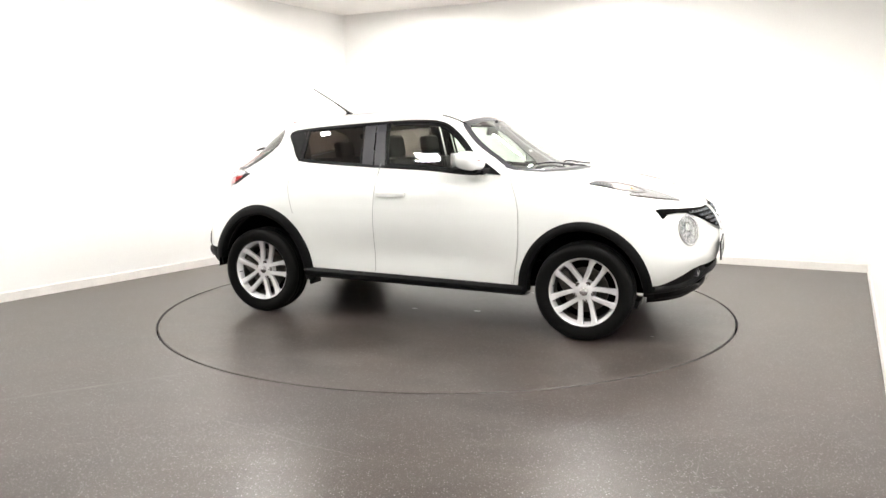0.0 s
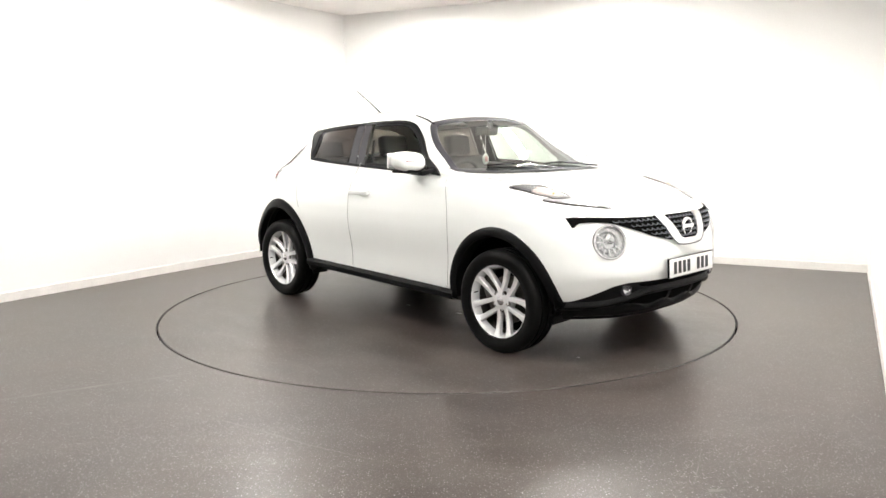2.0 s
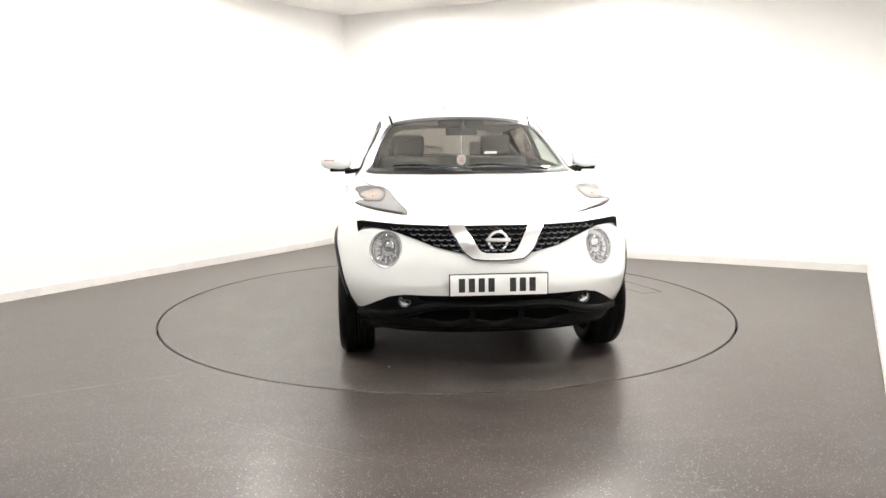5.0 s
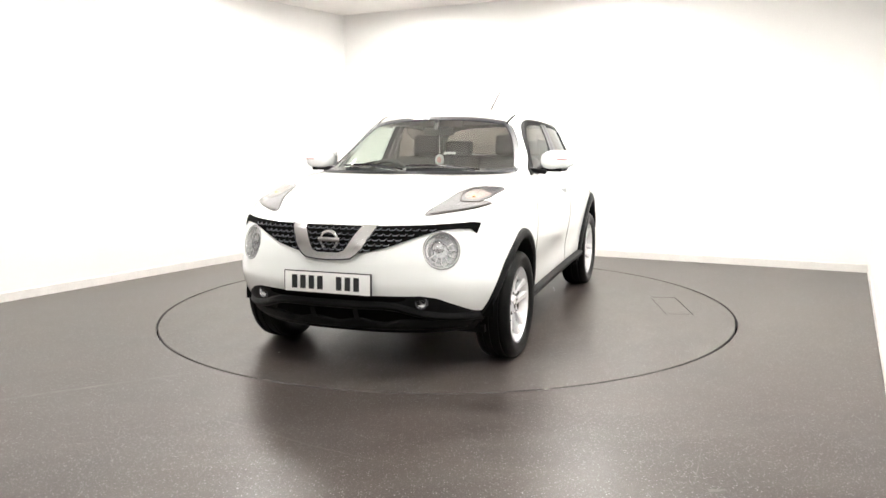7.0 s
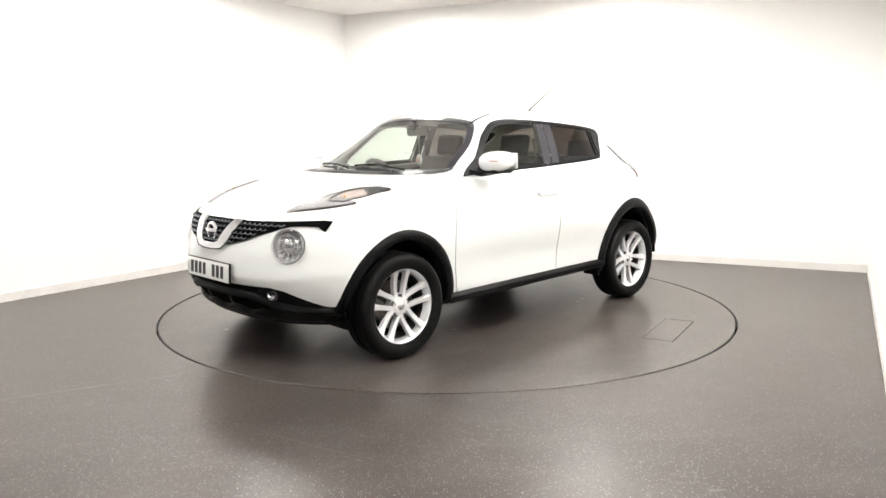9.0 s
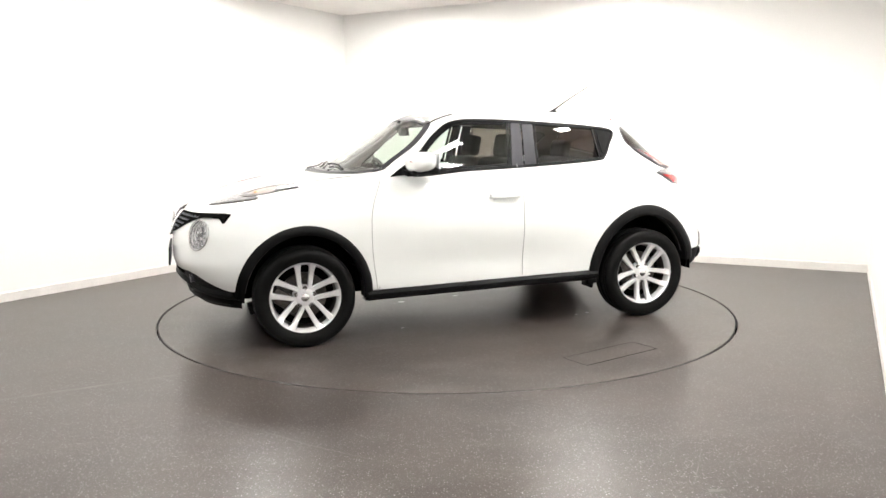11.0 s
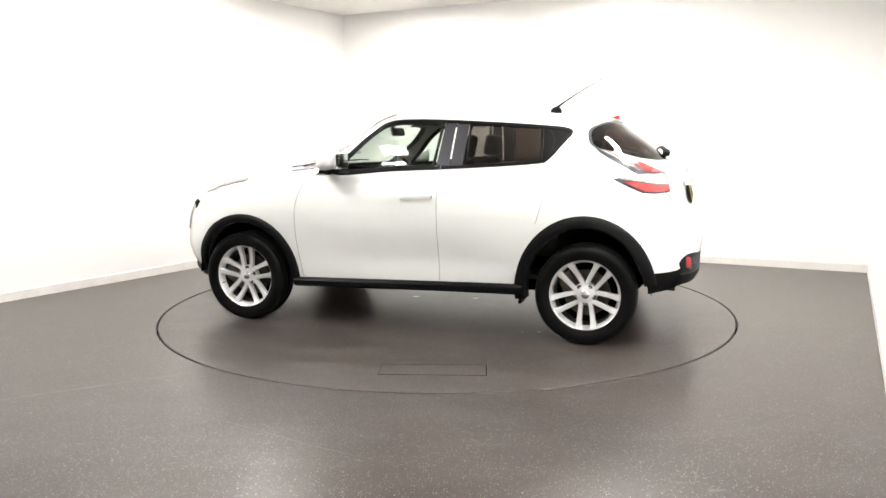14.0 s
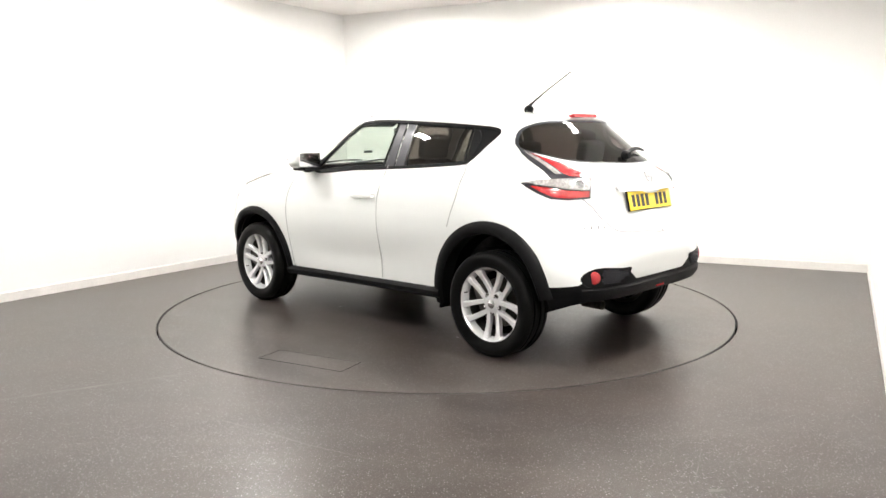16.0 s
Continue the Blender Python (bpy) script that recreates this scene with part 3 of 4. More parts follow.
def glazing(name, poly, view, depth, material, label, flip=False):
    """A pane that follows the skin, with the skin's own normals for true reflections."""
    ob = part(name, patch(poly, view, depth, 0, step=0.05, flip=flip), material, car, label)
    me = ob.data
    away = {"side": Vector((0, 1, 0)), "front": Vector((1, 0, 0)), "rear": Vector((-1, 0, 0))}[view]
    normals = []
    e = 0.03
    for v in me.vertices:
        x, y, z = v.co.x, abs(v.co.y) if view == "side" else v.co.y, v.co.z
        a = x if view == "side" else y
        n = (on_skin(view, a + e, z) - on_skin(view, a - e, z)).cross(on_skin(view, a, z + e) - on_skin(view, a, z - e)).normalized()
        if n.dot(away) < 0:
            n = -n
        if flip:
            n.y = -n.y
        normals.append(n)
    if sum(p.normal.dot(normals[p.vertices[0]]) for p in me.polygons) < 0:
        me.flip_normals()
    me.normals_split_custom_set_from_vertices(normals)
    return ob


glazing("windscreen", SCREEN, "front", -0.002, SCREENGLASS, "clear tinted windscreen")
part("windscreen_border", ribbon(shrink(SCREEN, 0.012), "front", 0.03, 0.001), GLOSS, car, "black printed windscreen border")
glazing("rear_window", BACKGLASS, "rear", -0.002, PRIVACY, "dark privacy glass back window")
part("rear_window_border", ribbon(shrink(BACKGLASS, 0.003), "rear", 0.010, 0.001), GLOSS, car)
L1, L2, L3 = ((-0.215, 1.10), (-0.262, 1.48)), ((-0.405, 1.10), (-0.43, 1.48)), ((-0.955, 1.12), (-0.935, 1.45))
L1B, L2B = ((-0.306, 1.10), (-0.335, 1.48)), ((-0.318, 1.10), (-0.347, 1.48))
FRONT_GLASS = clip(DLO, L1[1], L1[0])
FRAME_GLASS = clip(clip(DLO, *L1), L1B[1], L1B[0])
PILLAR = clip(clip(DLO, *L2B), L2[1], L2[0])
REAR_GLASS = clip(clip(DLO, *L2), L3[1], L3[0])
QUARTER = clip(DLO, *L3)

DOOR_F = [(0.70, 1.085), (0.775, 0.99), (0.815, 0.86), (0.82, 0.70), (0.81, 0.55), (0.795, 0.45), (0.765, 0.36)]
DOOR_B = [(-0.256, 1.125), (-0.258, 1.0), (-0.262, 0.8), (-0.266, 0.6), (-0.268, 0.375)]
DOOR_R = [(-0.955, 1.165), (-0.985, 1.08), (-0.99, 0.98), (-0.965, 0.88), (-0.93, 0.79)]
HATCH = [(0.515, 0.985), (0.50, 0.92), (0.475, 0.85), (0.44, 0.80), (0.36, 0.782), (0.18, 0.775), (0.0, 0.772)]
HOOD = [(0.92, 0.735), (1.05, 0.728), (1.20, 0.705), (1.30, 0.66)]
HEADLAMP = smooth_poly([(1.82, 0.475), (1.65, 0.530), (1.48, 0.567), (1.36, 0.622), (1.268, 0.765), (1.38, 0.754), (1.47, 0.738), (1.54, 0.712),
                        (1.53, 0.764), (1.62, 0.722), (1.72, 0.63)], 4)
TAIL_TOP = [(-1.355, 1.232), (-1.45, 1.200), (-1.55, 1.164), (-1.64, 1.125), (-1.70, 1.095), (-1.64, 1.096), (-1.58, 1.114), (-1.50, 1.160), (-1.43, 1.198)]
TAIL_EDGE = [(-1.30, 1.250), (-1.35, 1.230), (-1.425, 1.196), (-1.495, 1.157), (-1.575, 1.111), (-1.552, 1.108), (-1.485, 1.146), (-1.415, 1.187), (-1.345, 1.223)]
TAIL_MID = [(-1.435, 1.064), (-1.50, 1.076), (-1.585, 1.084), (-1.66, 1.088), (-1.715, 1.086), (-1.737, 1.05), (-1.735, 1.024), (-1.66, 1.028), (-1.56, 1.046), (-1.49, 1.054)]
TAIL_LOW = [(-1.47, 1.048), (-1.56, 1.040), (-1.655, 1.022), (-1.738, 1.018), (-1.742, 0.985), (-1.67, 0.978), (-1.60, 0.985), (-1.525, 1.018)]
TAIL_ALL = [(-1.262, 1.270), (-1.40, 1.223), (-1.52, 1.183), (-1.62, 1.141), (-1.715, 1.098), (-1.74, 1.05), (-1.75, 0.978), (-1.67, 0.97),
            (-1.59, 0.976), (-1.51, 1.012), (-1.405, 1.066), (-1.50, 1.085), (-1.555, 1.088), (-1.52, 1.105), (-1.455, 1.143), (-1.365, 1.193), (-1.30, 1.235)]


def side_parts(s):
    f = s < 0

    glazing("side_window", FRONT_GLASS, "side", -0.006, GLASS, "clear front door glass", f)
    glazing("side_window", REAR_GLASS, "side", -0.006, PRIVACY, "dark privacy rear door glass", f)
    part("pillar_trim", patch(FRAME_GLASS, "side", -0.001, flip=f), GLOSS, car, "glossy black door pillar trim")
    part("pillar_trim", patch(PILLAR, "side", -0.001, flip=f), GLOSS, car, "glossy black door pillar trim")
    quarter = part("rear_quarter_trim", patch(QUARTER, "side", -0.001, flip=f), BLACK, car, "black panel with hidden door handle")
    handle = smooth_poly([(-0.965, 1.22), (-0.955, 1.36), (-0.985, 1.372), (-1.012, 1.31), (-0.995, 1.23)], 3)
    part("door_handle", patch(handle, "side", 0.006, 0.008, flip=f), BLACK, quarter, "upright black pull handle")
    part("window_seal", ribbon(shrink(DLO, 0.006), "side", 0.022, 0.004, flip=f), BLACK, car, "black rubber window seal")
    inner = [p for p in shrink(FRONT_GLASS, 0.022)]
    part("window_frame", ribbon(inner, "side", 0.022, 0.0, flip=f), BLACK, car)
    part("window_frame", ribbon(shrink(REAR_GLASS, 0.014), "side", 0.016, 0.0, flip=f), BLACK, car)
    for line in (DOOR_F, DOOR_B, DOOR_R):
        pts = smooth_poly(line, 3)[:3 * (len(line) - 1) + 1]
        part("door_gap", ribbon(pts, "side", 0.004, 0.0028, closed=False, flip=f, thick=0.003), SEAM, car)
    pts = smooth_poly(HATCH, 3)[:3 * (len(HATCH) - 1) + 1]
    part("tailgate_gap", ribbon(pts, "rear", 0.006, 0.0028, closed=False, flip=f, thick=0.003), SEAM, car)
    pts = smooth_poly(HOOD, 3)[:3 * (len(HOOD) - 1) + 1]
    part("bonnet_gap", ribbon(pts, "top", 0.005, 0.0028, closed=False, flip=f, thick=0.003), SEAM, car)

    # white pull handle in a shallow dish
    bm = bmesh.new()
    y0 = side_y(-0.12, 0.94)
    box(0.225, 0.022, 0.030, 0.010, (-0.118, y0 + 0.024, 0.942), seg=3, bm=bm)
    for dx in (-0.095, 0.095):
        box(0.03, 0.04, 0.024, 0.006, (-0.118 + dx, y0 + 0.008, 0.942), bm=bm)
    part("door_handle", mirror_bm(bm) if f else bm, PAINT, car, "white door pull handle")

    # wheel arch flares
    for cx, rx, rz, w, cut in ((1.255, 0.40, 0.425, 0.040, (-4, 184)), (-1.25, 0.40, 0.455, 0.056, (-6, 170))):
        bm = bmesh.new()
        rows = []
        a0, a1 = cut
        for i in range(41):
            a = radians(a0 + (a1 - a0) * i / 40)
            row = []
            for dr, dy in ((-0.018, -0.09), (-0.018, 0.012), (-0.008, 0.021), (0.3 * w, 0.025), (0.75 * w, 0.020), (w, 0.012), (w + 0.004, -0.004)):
                x, z = cx + (rx + dr) * math.cos(a), HUB_Z + (rz + dr) * math.sin(a)
                xs, zs = cx + (rx + w) * math.cos(a), HUB_Z + (rz + w) * math.sin(a)
                lift = dy if dy < 0 else dy * (1 - 0.8 * max(0.0, math.cos(a) * (1 if cx > 0 else 0)))
                row.append(bm.verts.new((x, max(side_y(x, z), side_y(xs, zs) * 0.985) + lift, z)))
            rows.append(row)
        for p, q in zip(rows, rows[1:]):
            for k in range(6):
                bm.faces.new((p[k], p[k + 1], q[k + 1], q[k]))
        part("wheel_arch", mirror_bm(bm) if f else bm, BLACK, car, "black plastic wheel arch flare")
        bm = lathe([(0.42, 0.82), (0.42, 0.40), (0.0, 0.40)], 32, arc=180, m=pose(cx, 0, HUB_Z + 0.01))
        part("wheel_well", mirror_bm(bm) if f else bm, GAP, car, "dark wheel well liner")

    # sill step
    bm = bmesh.new()
    rows = []
    for i in range(25):
        x = 0.85 - 1.70 * i / 24
        top = cladding_z(x, 0.83)
        y = side_y(x, top)
        rows.append([bm.verts.new((x, y + dy, top + dz)) for dy, dz in
                     ((-0.01, 0.002), (0.022, -0.006), (0.036, -0.022), (0.030, -0.050), (0.012, -0.066), (-0.05, -0.080), (-0.2, -0.085))])
    for p, q in zip(rows, rows[1:]):
        for k in range(6):
            bm.faces.new((p[k], p[k + 1], q[k + 1], q[k]))
    part("sill", mirror_bm(bm) if f else bm, BLACK, car, "black plastic side sill step")

    # hood-top lamp cluster
    lamp = part("headlamp", patch(HEADLAMP, "top", 0.002, 0.004, flip=f), LAMPBASE, car, "narrow clear lamp on top of the wing")
    part("lamp_surround", ribbon(HEADLAMP, "top", 0.006, 0.003, flip=f), DARKMETAL, lamp, "dark gap round the lamp")
    bezel = clip(shrink(HEADLAMP, 0.006), (1.35, 0.55), (1.45, 0.80))
    if not bezel or max(p[0] for p in bezel) > 1.6:
        bezel = clip(shrink(HEADLAMP, 0.006), (1.45, 0.80), (1.35, 0.55))
    part("lamp_bezel", patch(bezel, "top", 0.006, 0.003, flip=f), GLOSS, lamp, "black lamp inner bezel")
    strip = smooth_poly([(1.54, 0.755), (1.62, 0.713), (1.70, 0.642), (1.80, 0.495)], 4)[:13]
    part("light_guide", ribbon(strip, "top", 0.010, 0.006, flip=f, closed=False), DARKMETAL, lamp, "dark lower light guide strip")
    glow = smooth_poly([(1.39, 0.655), (1.50, 0.605), (1.57, 0.635), (1.53, 0.695), (1.41, 0.735)], 3)
    part("indicator_reflector", patch(glow, "top", 0.005, 0.002, flip=f), INDICATOR, lamp, "pale amber indicator reflector")
    rib = smooth_poly([(1.538, 0.712), (1.595, 0.665), (1.610, 0.610), (1.50, 0.590), (1.39, 0.632)], 4)[:17]
    part("lamp_rib", ribbon(rib, "top", 0.010, 0.0065, flip=f, closed=False), DARKMETAL, lamp, "dark line round the indicator")
    c = on_skin("top", 1.53, 0.66, 0.006)
    bm = lathe([(0.0, 0.008), (0.008, 0.007), (0.011, 0.0), (0.011, -0.01)], 16, m=Matrix.Translation(c) @ pose(0, 0, 0, 60, 0, -70))
    part("indicator_bulb", mirror_bm(bm) if f else bm, AMBER, lamp, "amber indicator bulb")
    part("lens", patch(shrink(HEADLAMP, 0.004), "top", 0.0085, 0.005, flip=f), LENS, lamp, "clear lens")

    # big round lamp in the bumper
    m = LAMP_M
    bm = lathe([(0.116, -0.05), (0.113, 0.006), (0.108, 0.016), (0.103, 0.014), (0.100, 0.002)], 48, m=m)
    round_lamp = part("round_headlamp", mirror_bm(bm) if f else bm, SATIN, car, "large round main headlamp")
    bm = lathe([(0.101, 0.006), (0.092, -0.012), (0.066, -0.022), (0.05, -0.018), (0.046, 0.0), (0.042, -0.016), (0.0, -0.02)], 40, m=m)
    part("reflector", mirror_bm(bm) if f else bm, REFLECTOR, round_lamp, "bright ringed reflector")
    bm = lathe([(0.036, -0.016), (0.036, 0.004), (0.031, 0.008), (0.03, 0.003)], 32, m=m @ pose(0.012, 0, 0.022))
    part("projector_ring", mirror_bm(bm) if f else bm, CHROME, round_lamp, "chrome projector ring")
    bm = lathe([(0.0, 0.012), (0.016, 0.009), (0.03, -0.002)], 24, m=m @ pose(0.012, 0, 0.022))
    part("projector_lens", mirror_bm(bm) if f else bm, REFLECTOR, round_lamp, "glassy projector lens")
    bm = bmesh.new()
    for k in range(7):
        a = radians(150 + 30 * k)
        box(0.008, 0.012, 0.04, 0.002, (0.066 * math.cos(a), -0.008, 0.066 * math.sin(a)), (0, 90 - math.degrees(a), 0), bm=bm)
    bmesh.ops.transform(bm, matrix=m, verts=bm.verts[:])
    part("reflector_rib", mirror_bm(bm) if f else bm, SATIN, round_lamp)
    bm = lathe([(0.0, 0.036), (0.04, 0.033), (0.078, 0.022), (0.104, 0.008)], 40, m=m)
    part("lens", mirror_bm(bm) if f else bm, LENS, round_lamp, "clear domed lens")
    bm = lathe([(0.108, 0.012), (0.111, 0.018), (0.115, 0.012)], 48, m=m)
    part("lamp_seal", mirror_bm(bm) if f else bm, SEAM, round_lamp, "thin grey gap round the lamp")
    bm = lathe([(0.094, -0.006), (0.096, 0.002), (0.098, -0.004)], 48, m=m)
    lathe([(0.062, -0.016), (0.064, -0.006), (0.066, -0.016)], 40, bm=bm, m=m)
    part("reflector_ring", mirror_bm(bm) if f else bm, SEAM, round_lamp, "grey ring in the reflector")

    # fog lamp
    c = on_skin("front", 0.50, 0.450, 0.002)
    m = Matrix.Translation(c) @ Vector((1, 0.25, 0)).to_track_quat("Y", "Z").to_matrix().to_4x4()
    m = m @ Matrix.Scale(0.78, 4)
    bm = lathe([(0.046, -0.03), (0.046, 0.004), (0.040, 0.009), (0.035, 0.003)], 32, m=m)
    fog = part("fog_lamp", mirror_bm(bm) if f else bm, GLOSS, car, "small round front fog lamp")
    bm = lathe([(0.035, 0.003), (0.030, -0.006), (0.014, -0.008), (0.0, 0.0)], 24, m=m)
    part("reflector", mirror_bm(bm) if f else bm, REFLECTOR, fog, "bright reflector")
    bm = lathe([(0.0, 0.012), (0.022, 0.009), (0.036, 0.004)], 24, m=m)
    part("lens", mirror_bm(bm) if f else bm, LENS, fog, "clear lens")

    # boomerang tail lamp
    tail = part("tail_lamp", patch(TAIL_ALL, "side", 0.003, 0.006, step=0.03, flip=f), GLOSS, car, "red and clear boomerang tail lamp")
    part("red_lens", patch(TAIL_TOP, "side", 0.010, 0.008, step=0.03, flip=f), REDLENS, tail, "red upper lens")
    part("clear_lens", patch(TAIL_EDGE, "side", 0.010, 0.008, step=0.03, flip=f), CLEARLENS, tail, "clear edge strip")
    part("clear_lens", patch(TAIL_MID, "side", 0.012, 0.008, step=0.03, flip=f), CLEARLENS, tail, "clear indicator lens")
    c = on_skin("side", -1.695, 1.052, 0.010)
    m = Matrix.Translation(c) @ Vector((-0.6, 0.8, 0.1)).to_track_quat("Y", "Z").to_matrix().to_4x4()
    bm = lathe([(0.030, -0.004), (0.030, 0.004), (0.026, 0.006), (0.020, 0.003), (0.012, 0.004), (0.0, 0.008)], 20, m=m)
    part("bulb_ring", mirror_bm(bm) if f else bm, REFLECTOR, tail, "round clear bulb ring")
    part("red_lens", patch(TAIL_LOW, "side", 0.011, 0.008, step=0.03, flip=f), REDLENS, tail, "red lower lens")

    # rear bumper pod: honeycomb panel and reflector
    pod = smooth_poly([(0.70, 0.545), (0.62, 0.592), (0.44, 0.582), (0.36, 0.575), (0.42, 0.505), (0.56, 0.482), (0.67, 0.49)], 3)
    podp = part("bumper_pod", patch(pod, "rear", 0.006, 0.008, flip=f), BLACK, car, "black bumper corner insert")
    bm = bmesh.new()
    for i in range(9):
        for j in range(5):
            y, z = 0.40 + 0.022 * i + 0.011 * (j % 2), 0.508 + 0.016 * j
            if not inside((y, z), shrink(pod, 0.014)) or y > 0.59:
                continue
            p = on_skin("rear", y, z, 0.0065)
            mm = Matrix.Translation(p) @ Vector((-1, 0.35, 0)).to_track_quat("Y", "Z").to_matrix().to_4x4()
            lathe([(0.009, 0.0), (0.009, 0.003), (0.006, 0.003), (0.005, 0.0)], 6, bm=bm, m=mm)
    part("honeycomb", mirror_bm(bm) if f else bm, GLOSS, podp)
    c = on_skin("rear", 0.640, 0.540, 0.008)
    m = Matrix.Translation(c) @ Vector((-0.75, 0.65, 0)).to_track_quat("Y", "Z").to_matrix().to_4x4()
    bm = lathe([(0.040, -0.03), (0.036, -0.002), (0.032, 0.0), (0.0, 0.002)], 28, m=m)
    part("reflector", mirror_bm(bm) if f else bm, REDLENS, podp, "round red reflector")

    # door mirror
    bm = bmesh.new()
    bmesh.ops.create_uvsphere(bm, u_segments=32, v_segments=20, radius=1)
    for v in bm.verts:
        x, y, z = v.co
        sx = math.copysign(abs(x) ** 0.75, x)
        sy = math.copysign(abs(y) ** 0.72, y)
        sz = math.copysign(abs(z) ** 0.78, z)
        k = 1.0 - 0.18 * (sy + 1) / 2 + 0.05 * sy
        back = 0.095 if sx < 0 else 0.085
        v.co = Vector((0.50 + back * sx * (1 - 0.1 * sy) - 0.012 * sy, 0.925 + 0.112 * sy, 1.182 + 0.070 * sz * k - 0.010 * sx))
    mirror = part("door_mirror", mirror_bm(bm) if f else bm, PAINT, car, "white door mirror on a black foot")
    bm = bmesh.new()
    box(0.17, 0.15, 0.026, 0.010, (0.475, 0.895, 1.116), (0, 0, -4), seg=3, bm=bm)
    box(0.055, 0.12, 0.03, 0.010, (0.555, 0.80, 1.108), (-8, 0, 8), seg=3, bm=bm)
    part("mirror_foot", mirror_bm(bm) if f else bm, BLACK, mirror, "black mirror foot")
    tri = [(0.675, 1.078), (0.53, 1.092), (0.455, 1.20), (0.50, 1.19)]
    part("mirror_base", patch(tri, "side", 0.008, 0.01, flip=f), BLACK, mirror, "black triangular mirror base")
    bm = box(0.012, 0.185, 0.10, 0.004, (0.404, 0.925, 1.185), seg=2)
    part("mirror_glass", mirror_bm(bm) if f else bm, CHROME, mirror, "mirror glass")
    bm = box(0.012, 0.10, 0.007, 0.003, (0.580, 0.955, 1.186), (0, 0, -9))
    part("indicator", mirror_bm(bm) if f else bm, PINKLENS, mirror, "slim indicator lens")


for side in (1, -1):
    side_parts(side)

# ---- front ----
GRILLE = [(0.0, 0.857), (0.25, 0.856), (0.50, 0.862), (0.72, 0.872), (0.752, 0.866), (0.742, 0.812), (0.715, 0.838), (0.66, 0.842), (0.58, 0.837),
          (0.50, 0.812), (0.42, 0.785), (0.33, 0.752), (0.20, 0.722), (0.12, 0.708), (0.0, 0.704)]
GRILLE = GRILLE + [(-y, z) for y, z in GRILLE[-2:0:-1]]
# Black backing sheet paints the shade in the gaps of the mesh.
grille = part("grille", patch(GRILLE, "front", 0.009, 0.012, step=0.016), GAP, car, "black honeycomb front grille")
small = shrink(GRILLE, 0.006)


def grille_bars():
    bm = bmesh.new()
    for j in range(7):
        for i in range(-19, 20):
            y = 0.040 * i + (0.020 if j % 2 else 0)
            z = 0.708 + 0.0255 * j
            if not inside((y, z), small) or not inside((y + 0.016, z + 0.006), small) or not inside((y - 0.016, z + 0.006), small):
                continue
            p = [on_skin("front", y + dy, z + dz, o) for dy, dz, o in
                 ((-0.018, 0.010, 0.014), (-0.011, 0.0, 0.019), (0.011, 0.0, 0.019), (0.018, 0.010, 0.014))]
            q = [on_skin("front", y + dy, z + dz, o) for dy, dz, o in
                 ((-0.020, 0.015, 0.010), (-0.012, 0.005, 0.010), (0.012, 0.005, 0.010), (0.020, 0.015, 0.010))]
            a, b = [bm.verts.new(v) for v in p], [bm.verts.new(v) for v in q]
            for k in range(3):
                bm.faces.new((a[k], a[k + 1], b[k + 1], b[k]))
                lo = [bm.verts.new(a[k].co - Vector((0.004, 0, 0.005))), bm.verts.new(a[k + 1].co - Vector((0.004, 0, 0.005)))]
                bm.faces.new((lo[0], lo[1], a[k + 1], a[k]))
    return bm


# Bluish grey puts the highlights of the dark mesh into its colour.
MESH_HIGHLIGHT = mat("grille_plastic_with_highlight", (0.17, 0.175, 0.195), 0.25, coat=0.4, stain=0.1, stain_scale=10)
part("grille_mesh", grille_bars(), MESH_HIGHLIGHT, grille, "raised honeycomb mesh", smooth=False)
V_OUT = [(0.258, 0.854), (0.222, 0.79), (0.172, 0.715), (0.135, 0.690), (0.07, 0.683), (0.0, 0.681)]
V_IN = [(0.0, 0.718), (0.065, 0.719), (0.095, 0.730), (0.118, 0.765), (0.145, 0.81), (0.178, 0.855)]
for s in (1, -1):
    poly = [(s * y, z) for y, z in V_OUT + V_IN]
    part("grille_trim", patch(poly, "front", 0.020, 0.020, step=0.012), SATIN, grille, "satin chrome V-shaped trim")
    part("trim_edge", ribbon([(s * y, z) for y, z in V_OUT], "front", 0.008, 0.0215, closed=False), GLOSS, grille)
bm = lathe([(0.058, 0.0), (0.058, 0.010), (0.054, 0.014), (0.044, 0.014), (0.042, 0.0)], 40, m=Matrix.Translation(on_skin("front", 0, 0.782, 0.010)) @ pose(0, 0, 0, 0, 0, -90) @ pose(0, 0, 0, 0, 0, 0))
badge = part("badge", bm, CHROME, grille, "plain chrome ring badge")
part("badge_bar", box(0.012, 0.134, 0.024, 0.003, tuple(on_skin("front", 0, 0.782, 0.022))), SATIN, badge)


def number_plate(name, at, turn, material, width, parent, groups):
    bm = box(0.008, width, 0.112, 0.003)
    bmesh.ops.transform(bm, matrix=pose(*at, *turn), verts=bm.verts[:])
    ob = part(name, bm, material, parent, "number plate with plain dark bars")
    part("plate_frame", plate_frame(at, turn, width), BLACK, ob, "thin black plate holder")
    for y, w in groups:
        bm = box(0.002, w, 0.074, 0.0006, (0.0048, y, 0), seg=1)
        bmesh.ops.transform(bm, matrix=pose(*at, *turn), verts=bm.verts[:])
        part("character_bar", bm, INK, ob)
    return ob


def plate_frame(at, turn, width):
    bm = bmesh.new()
    box(0.012, width + 0.012, 0.122, 0.003, (-0.004, 0, 0), bm=bm)
    bmesh.ops.transform(bm, matrix=pose(*at, *turn), verts=bm.verts[:])
    return bm


BARS = [(-0.200, 0.034), (-0.147, 0.034), (-0.094, 0.034), (-0.041, 0.034), (0.075, 0.034), (0.128, 0.034), (0.181, 0.034)]
number_plate("number_plate", (2.088, 0, 0.556), (0, -3, 0), PLATE_W, 0.525, car, BARS)
